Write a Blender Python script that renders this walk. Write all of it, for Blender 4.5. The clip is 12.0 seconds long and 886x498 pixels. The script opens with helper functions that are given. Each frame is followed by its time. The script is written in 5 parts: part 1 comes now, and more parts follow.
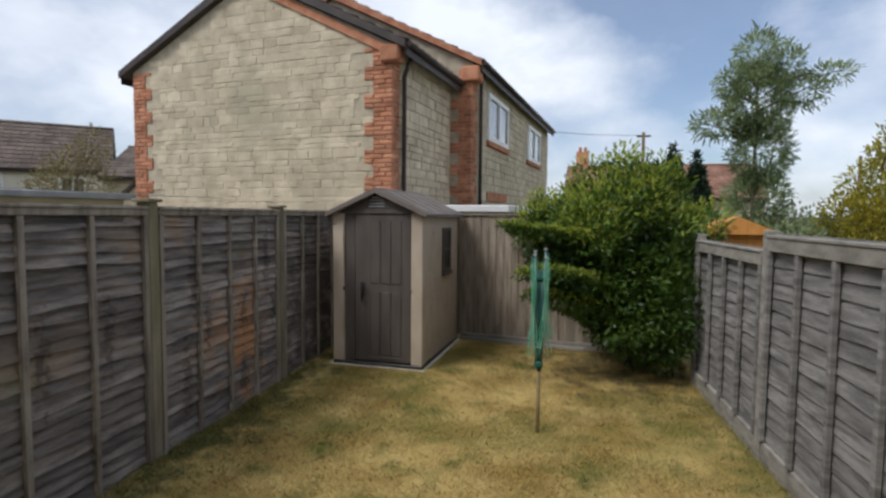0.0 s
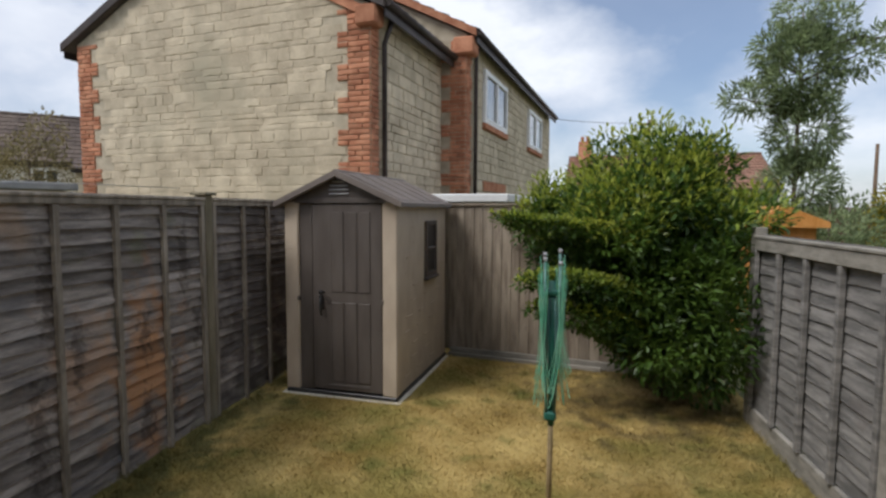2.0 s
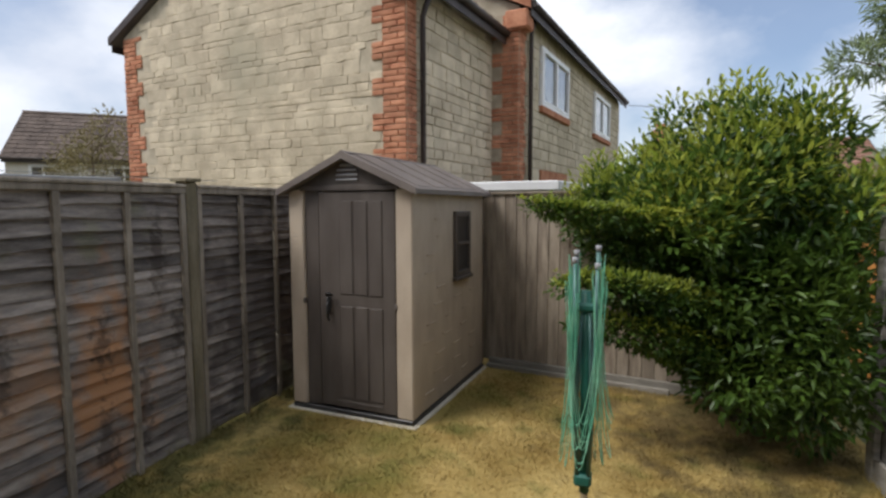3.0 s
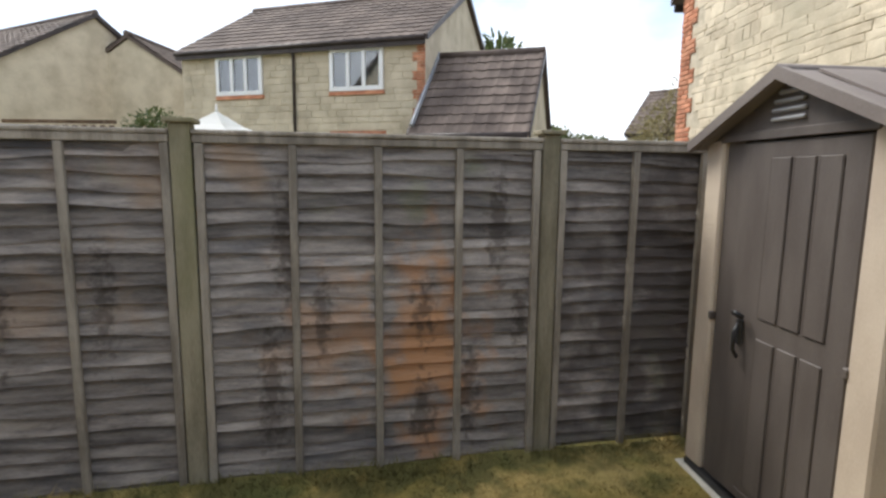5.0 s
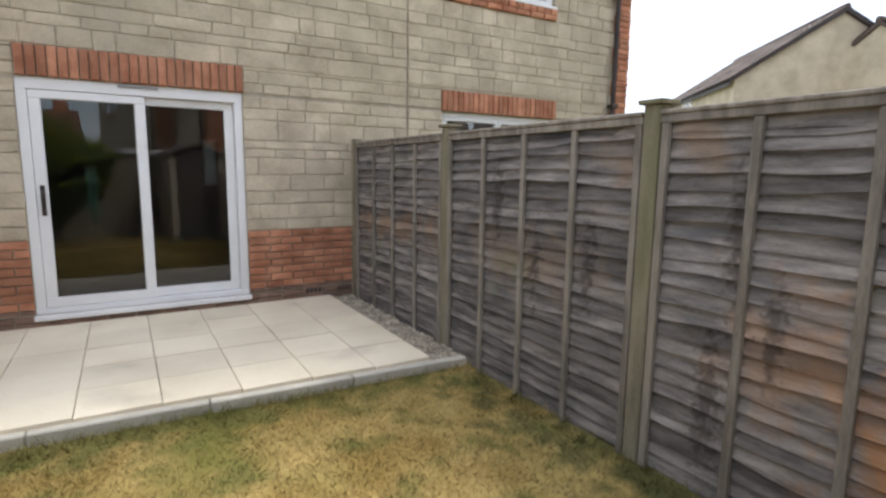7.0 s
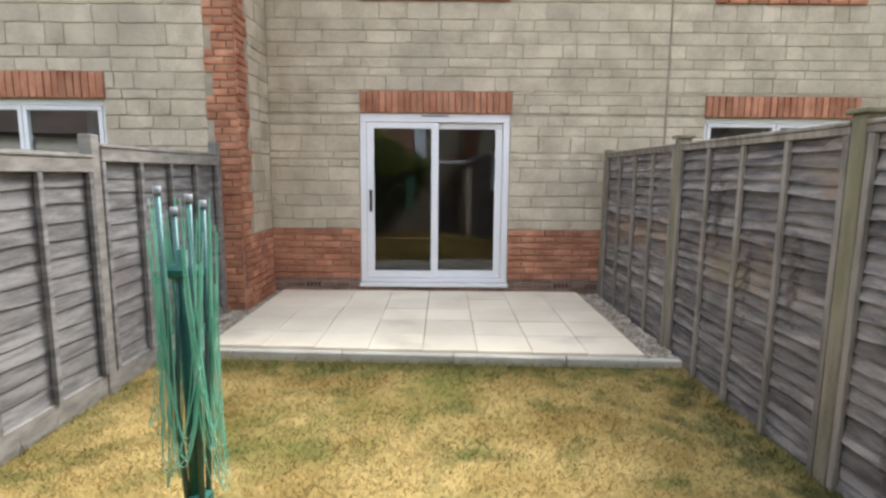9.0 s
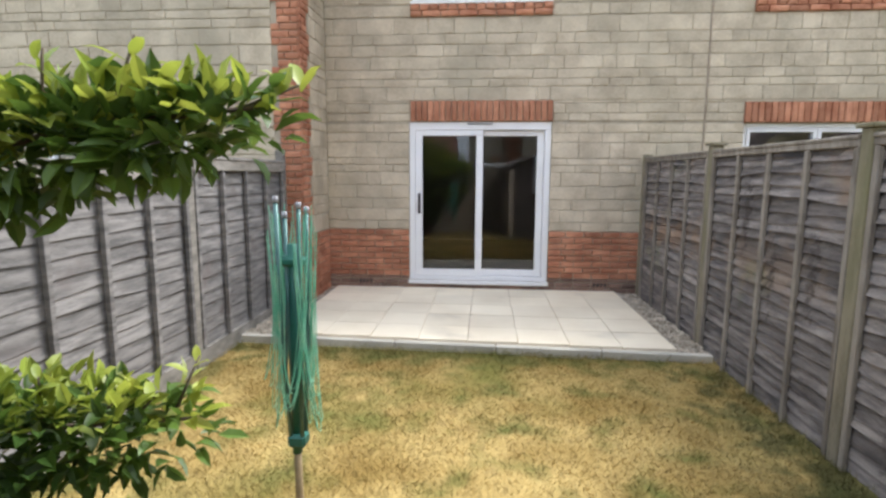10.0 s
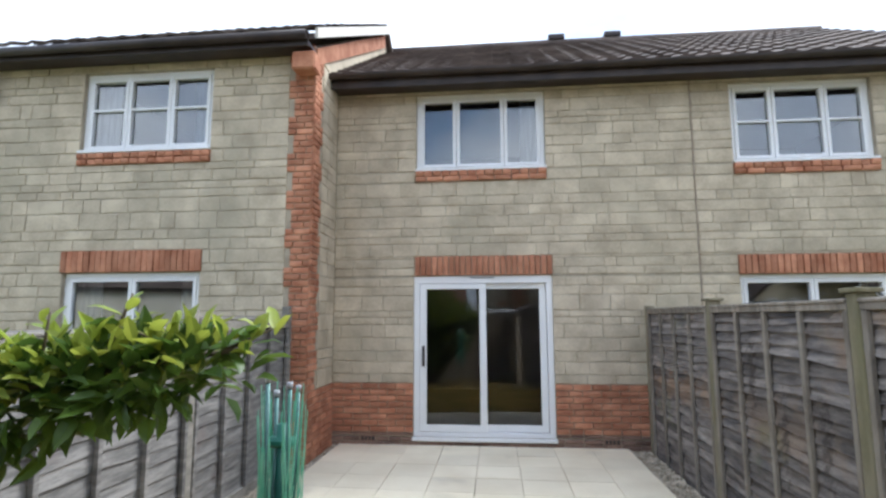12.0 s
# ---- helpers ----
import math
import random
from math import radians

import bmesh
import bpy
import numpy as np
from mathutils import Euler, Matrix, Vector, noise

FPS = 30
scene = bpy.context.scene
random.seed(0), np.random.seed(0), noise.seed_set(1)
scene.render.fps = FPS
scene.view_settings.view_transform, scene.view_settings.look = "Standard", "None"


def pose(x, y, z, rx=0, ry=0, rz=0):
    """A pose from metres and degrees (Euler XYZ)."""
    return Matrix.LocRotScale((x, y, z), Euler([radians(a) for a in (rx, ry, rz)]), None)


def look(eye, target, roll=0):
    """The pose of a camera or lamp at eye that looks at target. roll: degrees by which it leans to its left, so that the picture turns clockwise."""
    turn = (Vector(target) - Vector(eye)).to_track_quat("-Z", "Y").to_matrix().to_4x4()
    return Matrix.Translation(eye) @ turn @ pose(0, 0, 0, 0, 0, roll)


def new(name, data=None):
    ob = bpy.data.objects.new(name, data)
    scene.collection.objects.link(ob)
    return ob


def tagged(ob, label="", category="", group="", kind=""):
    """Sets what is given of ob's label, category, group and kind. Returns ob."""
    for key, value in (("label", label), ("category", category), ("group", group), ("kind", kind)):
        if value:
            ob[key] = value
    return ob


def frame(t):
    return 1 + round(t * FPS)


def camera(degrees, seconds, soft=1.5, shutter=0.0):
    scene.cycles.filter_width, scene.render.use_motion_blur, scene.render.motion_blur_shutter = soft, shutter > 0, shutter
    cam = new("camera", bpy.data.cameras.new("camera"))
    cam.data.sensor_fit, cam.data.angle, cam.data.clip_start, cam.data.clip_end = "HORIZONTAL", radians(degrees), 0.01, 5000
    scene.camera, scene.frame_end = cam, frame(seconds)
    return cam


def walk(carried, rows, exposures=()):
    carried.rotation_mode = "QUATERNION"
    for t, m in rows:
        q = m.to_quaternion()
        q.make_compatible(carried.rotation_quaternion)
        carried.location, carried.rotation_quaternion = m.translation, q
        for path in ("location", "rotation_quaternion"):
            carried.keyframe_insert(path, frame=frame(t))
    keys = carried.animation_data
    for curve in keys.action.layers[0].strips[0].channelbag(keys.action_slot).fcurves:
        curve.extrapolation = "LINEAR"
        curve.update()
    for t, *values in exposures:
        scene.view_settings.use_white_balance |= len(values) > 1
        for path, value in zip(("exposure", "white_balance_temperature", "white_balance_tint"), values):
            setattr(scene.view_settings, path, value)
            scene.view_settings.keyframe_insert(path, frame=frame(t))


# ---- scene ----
cam = camera(79.4, 12.0, soft=2.6)
PATH = [
    (0, (-0.786, 0.713, 1.724), (-1.141, 2.677, 1.598), 0.53),
    (0.5, (-0.839, 0.796, 1.687), (-1.196, 2.760, 1.555), 0.51),
    (1, (-0.873, 1.087, 1.661), (-1.226, 3.051, 1.524), 0.41),
    (1.5, (-0.860, 1.529, 1.671), (-1.214, 3.492, 1.524), 0.36),
    (2, (-0.852, 2.013, 1.687), (-1.205, 3.976, 1.538), 0.27),
    (2.5, (-0.771, 2.447, 1.675), (-1.137, 4.407, 1.520), 0.11),
    (4.5, (-0.594, 4.149, 1.496), (-2.429, 4.907, 1.254), 0.38),
    (5, (-0.666, 4.627, 1.571), (-2.607, 5.022, 1.294), 0.61),
    (5.5, (-0.667, 5.028, 1.682), (-2.646, 5.023, 1.396), 0.77),
    (6, (-0.803, 5.309, 1.625), (-2.663, 4.635, 1.333), 0.76),
    (6.5, (-0.965, 5.518, 1.516), (-2.386, 4.141, 1.226), 0.74),
    (7, (-1.202, 5.640, 1.474), (-2.219, 3.943, 1.184), 0.72),
    (7.5, (-1.307, 5.822, 1.480), (-1.908, 3.937, 1.190), 0.66),
    (8.5, (-1.480, 6.200, 1.495), (-1.640, 4.220, 1.212), 0.55),
    (9.5, (-1.488, 6.612, 1.529), (-1.371, 4.635, 1.250), 0.42),
    (10, (-1.467, 6.808, 1.551), (-1.311, 4.834, 1.274), 0.33),
    (10.5, (-1.496, 6.877, 1.619), (-1.315, 4.904, 1.345), 0.21),
    (11, (-1.515, 6.861, 1.666), (-1.321, 4.872, 1.603), -0.05),
    (11.5, (-1.544, 6.856, 1.642), (-1.345, 4.871, 1.783), -0.13),
    (12, (-1.545, 6.868, 1.681), (-1.353, 4.894, 1.932), -0.22),
]
EXPOSURES = [(0.0, -0.08, 5850, 11), (2.5, -0.04, 6000, 12), (4.5, 0.74, 6050, 12), (5.5, 0.84, 5900, 9), (6.5, 0.92, 5950, 12), (7.5, 0.95, 6000, 13), (9.5, 1.18, 5800, 13), (10.5, 1.18, 5800, 13), (11.0, 1.25, 5750, 12), (11.5, 1.32, 5600, 10), (12.0, 0.97, 5500, 10)]
walk(cam, [(t, look(eye, target, roll)) for t, eye, target, roll in PATH], EXPOSURES)

# ---- world and sun: bright broken cloud, a soft sun over the roofs behind the first view ----
SUN_EL, SUN_AZ = 53.0, 230.0      # azimuth clockwise from +y
world = bpy.data.worlds.new("sky")
scene.world = world
world.use_nodes = True
wn, wl = world.node_tree.nodes, world.node_tree.links
wn.clear()
sky = wn.new("ShaderNodeTexSky")
sky.sky_type, sky.sun_disc = "NISHITA", False
sky.sun_elevation, sky.sun_rotation = radians(SUN_EL), radians(SUN_AZ)
sky.dust_density = 1.5
co = wn.new("ShaderNodeTexCoord")
mp = wn.new("ShaderNodeMapping")
mp.inputs["Scale"].default_value = (1.0, 1.0, 1.7)
cloud = wn.new("ShaderNodeTexNoise")
cloud.inputs["Scale"].default_value, cloud.inputs["Detail"].default_value = 1.5, 7.0
cloud.inputs["Roughness"].default_value = 0.55
ramp = wn.new("ShaderNodeValToRGB")
ramp.color_ramp.elements[0].color = (0.16, 0.16, 0.16, 1)
ramp.color_ramp.elements[0].position, ramp.color_ramp.elements[1].position = 0.42, 0.57
grey = wn.new("ShaderNodeTexNoise")
grey.inputs["Scale"].default_value, grey.inputs["Detail"].default_value = 3.4, 5.0
shade = wn.new("ShaderNodeValToRGB")
shade.color_ramp.elements[0].color = (5.9, 6.2, 6.7, 1)
shade.color_ramp.elements[1].color = (8.6, 8.6, 8.5, 1)
shade.color_ramp.elements[0].position, shade.color_ramp.elements[1].position = 0.35, 0.62
mix = wn.new("ShaderNodeMix")
mix.data_type = "RGBA"
bg = wn.new("ShaderNodeBackground")
bg.inputs["Strength"].default_value = 0.12
out = wn.new("ShaderNodeOutputWorld")
wl.new(co.outputs["Generated"], mp.inputs["Vector"])
wl.new(mp.outputs["Vector"], cloud.inputs["Vector"])
wl.new(mp.outputs["Vector"], grey.inputs["Vector"])
gap = wn.new("ShaderNodeVectorMath")          # the open blue between the clouds
gap.operation = "DISTANCE"
gap.inputs[1].default_value = (0.20, 0.91, 0.36)
wl.new(co.outputs["Generated"], gap.inputs[0])
thin = wn.new("ShaderNodeMapRange")
thin.inputs["From Min"].default_value, thin.inputs["From Max"].default_value = 0.10, 0.50
thin.inputs["To Min"].default_value, thin.inputs["To Max"].default_value = -0.20, 0.05
wl.new(gap.outputs["Value"], thin.inputs["Value"])
cover = wn.new("ShaderNodeMath")
wl.new(cloud.outputs["Fac"], cover.inputs[0])
wl.new(thin.outputs["Result"], cover.inputs[1])
wl.new(cover.outputs[0], ramp.inputs["Fac"])
wl.new(grey.outputs["Fac"], shade.inputs["Fac"])
wl.new(ramp.outputs["Color"], mix.inputs[0])
wl.new(sky.outputs["Color"], mix.inputs[6])
wl.new(shade.outputs["Color"], mix.inputs[7])
wl.new(mix.outputs[2], bg.inputs["Color"])
wl.new(bg.outputs["Background"], out.inputs["Surface"])

sun = new("sun", bpy.data.lights.new("sun", "SUN"))
sun.data.energy, sun.data.angle, sun.data.color = 2.8, radians(24), (1.0, 0.93, 0.82)
_az, _el = radians(SUN_AZ), radians(SUN_EL)
sun.matrix_world = look((0, 0, 20), Vector((0, 0, 20)) - Vector((math.sin(_az) * math.cos(_el), math.cos(_az) * math.cos(_el), math.sin(_el))))

# ---- materials ----
MATS = {}


def surface(name, a, b, scale=3.0, rough=0.8, bump=0.2, fine=60.0, stretch=(1, 1, 1), vary=0.0, islands=False, metal=0.0, low=0.35, high=0.65, spec=0.3, stain=None, bumpdist=0.01, spots=()):
    """A two-colour surface with a large and a fine grain in world space, bump, and an optional brightness change from piece to piece."""
    m = bpy.data.materials.new(name)
    m.use_nodes = True
    n, l = m.node_tree.nodes, m.node_tree.links
    p = n["Principled BSDF"]
    p.inputs["Roughness"].default_value, p.inputs["Metallic"].default_value = rough, metal
    p.inputs["Specular IOR Level"].default_value = spec
    geo = n.new("ShaderNodeNewGeometry")
    mp_ = n.new("ShaderNodeMapping")
    mp_.inputs["Scale"].default_value = stretch
    l.new(geo.outputs["Position"], mp_.inputs["Vector"])
    big = n.new("ShaderNodeTexNoise")
    big.inputs["Scale"].default_value, big.inputs["Detail"].default_value = scale, 6.0
    small = n.new("ShaderNodeTexNoise")
    small.inputs["Scale"].default_value, small.inputs["Detail"].default_value = fine, 4.0
    for t_ in (big, small):
        l.new(mp_.outputs["Vector"], t_.inputs["Vector"])
    add = n.new("ShaderNodeMath")
    add.operation = "MULTIPLY_ADD"
    add.inputs[1].default_value = 0.35
    l.new(small.outputs["Fac"], add.inputs[0])
    sub = n.new("ShaderNodeMath")
    sub.operation = "SUBTRACT"
    sub.inputs[1].default_value = 0.175
    l.new(big.outputs["Fac"], sub.inputs[0])
    l.new(sub.outputs[0], add.inputs[2])
    r = n.new("ShaderNodeValToRGB")
    r.color_ramp.elements[0].position, r.color_ramp.elements[1].position = low, high
    r.color_ramp.elements[0].color, r.color_ramp.elements[1].color = (*a, 1), (*b, 1)
    l.new(add.outputs[0], r.inputs["Fac"])
    col = r.outputs["Color"]
    if stain:
        for colour, sscale, s0, s1, sstretch in stain:
            sm = n.new("ShaderNodeMapping")
            sm.inputs["Scale"].default_value = sstretch
            sm.inputs["Location"].default_value = (3.1, 7.7, 1.3)
            l.new(geo.outputs["Position"], sm.inputs["Vector"])
            sn = n.new("ShaderNodeTexNoise")
            sn.inputs["Scale"].default_value, sn.inputs["Detail"].default_value = sscale, 4.0
            l.new(sm.outputs["Vector"], sn.inputs["Vector"])
            sr = n.new("ShaderNodeMapRange")
            sr.inputs["From Min"].default_value, sr.inputs["From Max"].default_value = s0, s1
            l.new(sn.outputs["Fac"], sr.inputs["Value"])
            mx = n.new("ShaderNodeMix")
            mx.data_type = "RGBA"
            l.new(sr.outputs["Result"], mx.inputs[0])
            l.new(col, mx.inputs[6])
            mx.inputs[7].default_value = (*colour, 1)
            col = mx.outputs[2]
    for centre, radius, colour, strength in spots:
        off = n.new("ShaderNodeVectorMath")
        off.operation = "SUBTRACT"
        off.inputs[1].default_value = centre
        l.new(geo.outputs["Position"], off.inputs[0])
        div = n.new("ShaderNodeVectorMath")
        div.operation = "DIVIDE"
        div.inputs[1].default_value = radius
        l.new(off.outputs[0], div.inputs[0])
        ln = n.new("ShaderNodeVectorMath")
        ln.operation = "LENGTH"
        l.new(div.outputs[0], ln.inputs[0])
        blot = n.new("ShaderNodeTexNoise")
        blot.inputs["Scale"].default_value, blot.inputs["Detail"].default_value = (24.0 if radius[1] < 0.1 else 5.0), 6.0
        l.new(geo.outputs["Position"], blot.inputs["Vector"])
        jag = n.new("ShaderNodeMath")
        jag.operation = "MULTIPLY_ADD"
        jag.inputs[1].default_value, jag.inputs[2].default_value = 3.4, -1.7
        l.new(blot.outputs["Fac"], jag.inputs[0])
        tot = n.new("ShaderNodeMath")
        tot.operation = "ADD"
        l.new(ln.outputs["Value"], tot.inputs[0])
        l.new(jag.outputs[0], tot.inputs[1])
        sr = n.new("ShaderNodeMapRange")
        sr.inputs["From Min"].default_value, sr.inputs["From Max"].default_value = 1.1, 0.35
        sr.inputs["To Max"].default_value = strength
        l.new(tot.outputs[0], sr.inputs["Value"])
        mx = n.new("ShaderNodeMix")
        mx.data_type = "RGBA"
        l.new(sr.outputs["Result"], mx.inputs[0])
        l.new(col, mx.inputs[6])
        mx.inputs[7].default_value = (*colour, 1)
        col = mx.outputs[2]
    if vary:
        rnd = geo.outputs["Random Per Island"] if islands else n.new("ShaderNodeObjectInfo").outputs["Random"]
        mr = n.new("ShaderNodeMapRange")
        mr.inputs["To Min"].default_value, mr.inputs["To Max"].default_value = 1 - vary, 1 + vary
        l.new(rnd, mr.inputs["Value"])
        hs = n.new("ShaderNodeHueSaturation")
        l.new(mr.outputs["Result"], hs.inputs["Value"])
        l.new(col, hs.inputs["Color"])
        col = hs.outputs["Color"]
    l.new(col, p.inputs["Base Color"])
    if bump:
        bp = n.new("ShaderNodeBump")
        bp.inputs["Strength"].default_value, bp.inputs["Distance"].default_value = bump, bumpdist
        l.new(add.outputs[0], bp.inputs["Height"])
        l.new(bp.outputs["Normal"], p.inputs["Normal"])
    MATS[name] = m
    return m


def glass(name, ior=1.45):
    m = bpy.data.materials.new(name)
    m.use_nodes = True
    n, l = m.node_tree.nodes, m.node_tree.links
    p = n["Principled BSDF"]
    p.inputs["Base Color"].default_value = (0.93, 0.96, 0.95, 1)
    p.inputs["Roughness"].default_value = 0.0
    p.inputs["IOR"].default_value = ior
    p.inputs["Transmission Weight"].default_value = 1.0
    MATS[name] = m
    return m


for islands, tail in ((False, ""), (True, "_joined")):
    surface("stone" + tail, (0.45, 0.380, 0.275), (0.62, 0.535, 0.395), 3.2, 0.9, 0.9, 38, vary=0.10, islands=islands, spec=0.15, stain=[((0.40, 0.355, 0.26), 0.9, 0.5, 0.75, (1, 1, 0.5))])
    surface("brick" + tail, (0.36, 0.150, 0.085), (0.53, 0.26, 0.155), 5.0, 0.88, 0.5, 70, vary=0.22, islands=islands, spec=0.15)
    surface("far_stone" + tail, (0.45, 0.385, 0.28), (0.59, 0.515, 0.385), 2.0, 0.9, 0.4, 30, vary=0.08, islands=islands, spec=0.15)
surface("mortar", (0.33, 0.285, 0.21), (0.45, 0.39, 0.295), 6, 0.95, 0.4, 90)
surface("pale_mortar", (0.40, 0.345, 0.255), (0.52, 0.455, 0.34), 6, 0.95, 0.4, 90)
surface("brick_mortar", (0.34, 0.27, 0.21), (0.45, 0.37, 0.29), 6, 0.95, 0.4, 90)
surface("dark_brick", (0.17, 0.11, 0.085), (0.30, 0.19, 0.14), 5, 0.9, 0.4, 70, vary=0.2)
FENCE_STAIN = [((0.33, 0.22, 0.13), 1.1, 0.60, 0.76, (1, 1.3, 1.0)), ((0.11, 0.105, 0.105), 2.2, 0.56, 0.74, (1, 1.0, 3.2)), ((0.19, 0.20, 0.10), 1.7, 0.62, 0.80, (1, 1, 1.0))]
KNOTS = [((FKX, y_, z_), (0.5, ry_, rz_), (0.058, 0.046, 0.038), 0.68) for FKX, y_, z_, ry_, rz_ in (
    (-3.4, 4.38, 1.20, 0.06, 0.30), (-3.4, 4.30, 0.45, 0.07, 0.35), (-3.4, 4.56, 0.85, 0.06, 0.20), (-3.4, 5.08, 0.85, 0.07, 0.18),
    (-3.4, 5.48, 1.30, 0.06, 0.32), (-3.4, 5.33, 0.38, 0.06, 0.28), (-3.4, 5.62, 0.80, 0.05, 0.20), (-3.4, 3.55, 0.95, 0.06, 0.30),
    (-3.4, 3.10, 0.90, 0.06, 0.25), (-3.4, 2.70, 1.25, 0.06, 0.25), (-3.4, 5.08, 0.30, 0.07, 0.22))]
# rusty and brown streaks; the last entry darkens the panel beside the shed
RUST_AND_DARK = [((-3.4, 5.10, 0.62), (0.5, 0.32, 0.55), (0.35, 0.175, 0.075), 0.8), ((-3.4, 4.60, 0.75), (0.5, 0.30, 0.30), (0.36, 0.20, 0.10), 0.45), ((-3.4, 0.95, 0.95), (0.5, 0.95, 0.16), (0.36, 0.22, 0.12), 0.5),
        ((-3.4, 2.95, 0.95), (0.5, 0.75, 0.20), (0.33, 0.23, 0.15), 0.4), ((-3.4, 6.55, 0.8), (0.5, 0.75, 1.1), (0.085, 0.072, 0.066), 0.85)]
surface("weathered_larch", (0.104, 0.091, 0.083), (0.330, 0.292, 0.256), 4.0, 0.85, 0.9, 40, low=0.27, high=0.73, stretch=(1, 1.0, 7), vary=0.36, stain=FENCE_STAIN, spec=0.15, spots=RUST_AND_DARK + KNOTS)
surface("batten_wood", (0.19, 0.165, 0.132), (0.33, 0.292, 0.238), 3.0, 0.85, 0.4, 30, stretch=(6, 6, 1), vary=0.12, spec=0.15)
surface("mossy_post", (0.165, 0.145, 0.098), (0.30, 0.265, 0.19), 2.0, 0.9, 0.4, 30, stretch=(6, 6, 1), vary=0.10, spec=0.15, stain=[((0.17, 0.165, 0.075), 1.2, 0.5, 0.78, (2, 2, 0.6))])
surface("grey_lap", (0.135, 0.13, 0.123), (0.265, 0.252, 0.236), 3.0, 0.85, 0.5, 26, stretch=(1, 1.2, 9), vary=0.14, spec=0.15, stain=[((0.16, 0.14, 0.13), 2.4, 0.60, 0.75, (1, 1.2, 1.6))])
surface("grey_rail", (0.19, 0.178, 0.153), (0.31, 0.288, 0.25), 3.0, 0.85, 0.4, 30, stretch=(1, 2, 6), vary=0.08, spec=0.15)
surface("feather_board", (0.19, 0.155, 0.12), (0.33, 0.28, 0.22), 2.6, 0.88, 0.4, 26, stretch=(7, 7, 1), vary=0.15, spec=0.15)
surface("slab", (0.80, 0.70, 0.52), (0.90, 0.805, 0.62), 1.6, 0.85, 0.25, 80, vary=0.06, spec=0.2, stain=[((0.52, 0.46, 0.35), 1.3, 0.62, 0.85, (1, 1, 1))])
surface("joint_sand", (0.40, 0.36, 0.28), (0.52, 0.47, 0.37), 9, 0.95, 0.4, 120)
surface("kerb", (0.46, 0.43, 0.36), (0.62, 0.58, 0.48), 3, 0.9, 0.4, 90, vary=0.08)
surface("gravel", (0.36, 0.30, 0.22), (0.66, 0.58, 0.46), 9, 0.9, 0.3, 120, vary=0.35, islands=True)
LAWN_STAIN = [((0.17, 0.16, 0.04), 1.0, 0.50, 0.74, (1, 1, 1)), ((0.13, 0.135, 0.035), 3.2, 0.53, 0.74, (1, 1, 1)), ((0.22, 0.16, 0.06), 13.0, 0.56, 0.85, (1, 1, 1))]
# greener grass edges; the first, by the lap fence, is darkened for its shade
EDGE_GREEN_SHADE = [((-3.40, 4.6, 0.0), (0.50, 3.4, 1.0), (0.070, 0.076, 0.028), 0.8), ((-1.2, 2.3, 0.0), (3.0, 0.38, 1.0), (0.12, 0.13, 0.035), 0.7), ((0.85, 4.4, 0.0), (0.40, 3.0, 1.0), (0.13, 0.13, 0.04), 0.6),
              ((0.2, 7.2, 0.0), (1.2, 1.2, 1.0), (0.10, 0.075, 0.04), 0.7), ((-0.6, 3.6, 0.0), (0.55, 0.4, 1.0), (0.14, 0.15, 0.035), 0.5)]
surface("lawn", (0.27, 0.185, 0.055), (0.46, 0.345, 0.13), 1.7, 0.95, 0.7, 40, spec=0.1, stain=LAWN_STAIN, bumpdist=0.02, spots=EDGE_GREEN_SHADE)
surface("dry_grass", (0.30, 0.21, 0.065), (0.52, 0.40, 0.16), 1.7, 0.9, 0.0, 40, spec=0.15, vary=0.25, islands=True, stain=LAWN_STAIN, spots=EDGE_GREEN_SHADE)
surface("far_ground", (0.10, 0.12, 0.05), (0.20, 0.19, 0.10), 0.3, 0.95, 0.2, 3)
surface("white_plastic", (0.83, 0.825, 0.815), (0.88, 0.875, 0.865), 2, 0.35, 0.0, 60, spec=0.5)
surface("grey_plastic", (0.30, 0.30, 0.31), (0.36, 0.36, 0.37), 2, 0.5, 0.0, 60)
surface("shed_brown", (0.088, 0.073, 0.064), (0.116, 0.098, 0.086), 3, 0.55, 0.25, 90, stretch=(3, 3, 0.7), spec=0.35)
surface("shed_beige", (0.45, 0.37, 0.285), (0.53, 0.445, 0.345), 3, 0.6, 0.25, 80, stretch=(2, 2, 1), spec=0.35)
surface("shed_roof", (0.15, 0.125, 0.11), (0.20, 0.17, 0.15), 3, 0.5, 0.2, 90, spec=0.4)
# black plastic parts, and sheets that paint unlit rooms and holes
surface("black_plastic_and_dark", (0.012, 0.012, 0.013), (0.025, 0.025, 0.026), 6, 0.4, 0.0, 60, spec=0.5)
surface("roof_tile", (0.085, 0.066, 0.056), (0.155, 0.122, 0.102), 1.2, 0.85, 0.5, 25, vary=0.12, islands=True, spec=0.2)
surface("warm_tile", (0.17, 0.090, 0.060), (0.27, 0.155, 0.11), 1.2, 0.85, 0.5, 25, vary=0.12, islands=True, spec=0.2)
surface("dark_fascia", (0.028, 0.020, 0.017), (0.055, 0.040, 0.034), 3, 0.5, 0.0, 60, spec=0.4)
surface("render_paint", (0.62, 0.58, 0.50), (0.72, 0.68, 0.60), 1.5, 0.9, 0.2, 40)
surface("lead", (0.22, 0.23, 0.25), (0.32, 0.33, 0.35), 4, 0.55, 0.2, 40)
surface("airer_steel", (0.06, 0.13, 0.12), (0.12, 0.21, 0.19), 8, 0.4, 0.0, 60, metal=0.3)
surface("airer_pole", (0.20, 0.15, 0.075), (0.33, 0.25, 0.14), 7, 0.7, 0.1, 60)
surface("airer_green", (0.012, 0.085, 0.062), (0.025, 0.14, 0.105), 8, 0.45, 0.0, 60, spec=0.4)
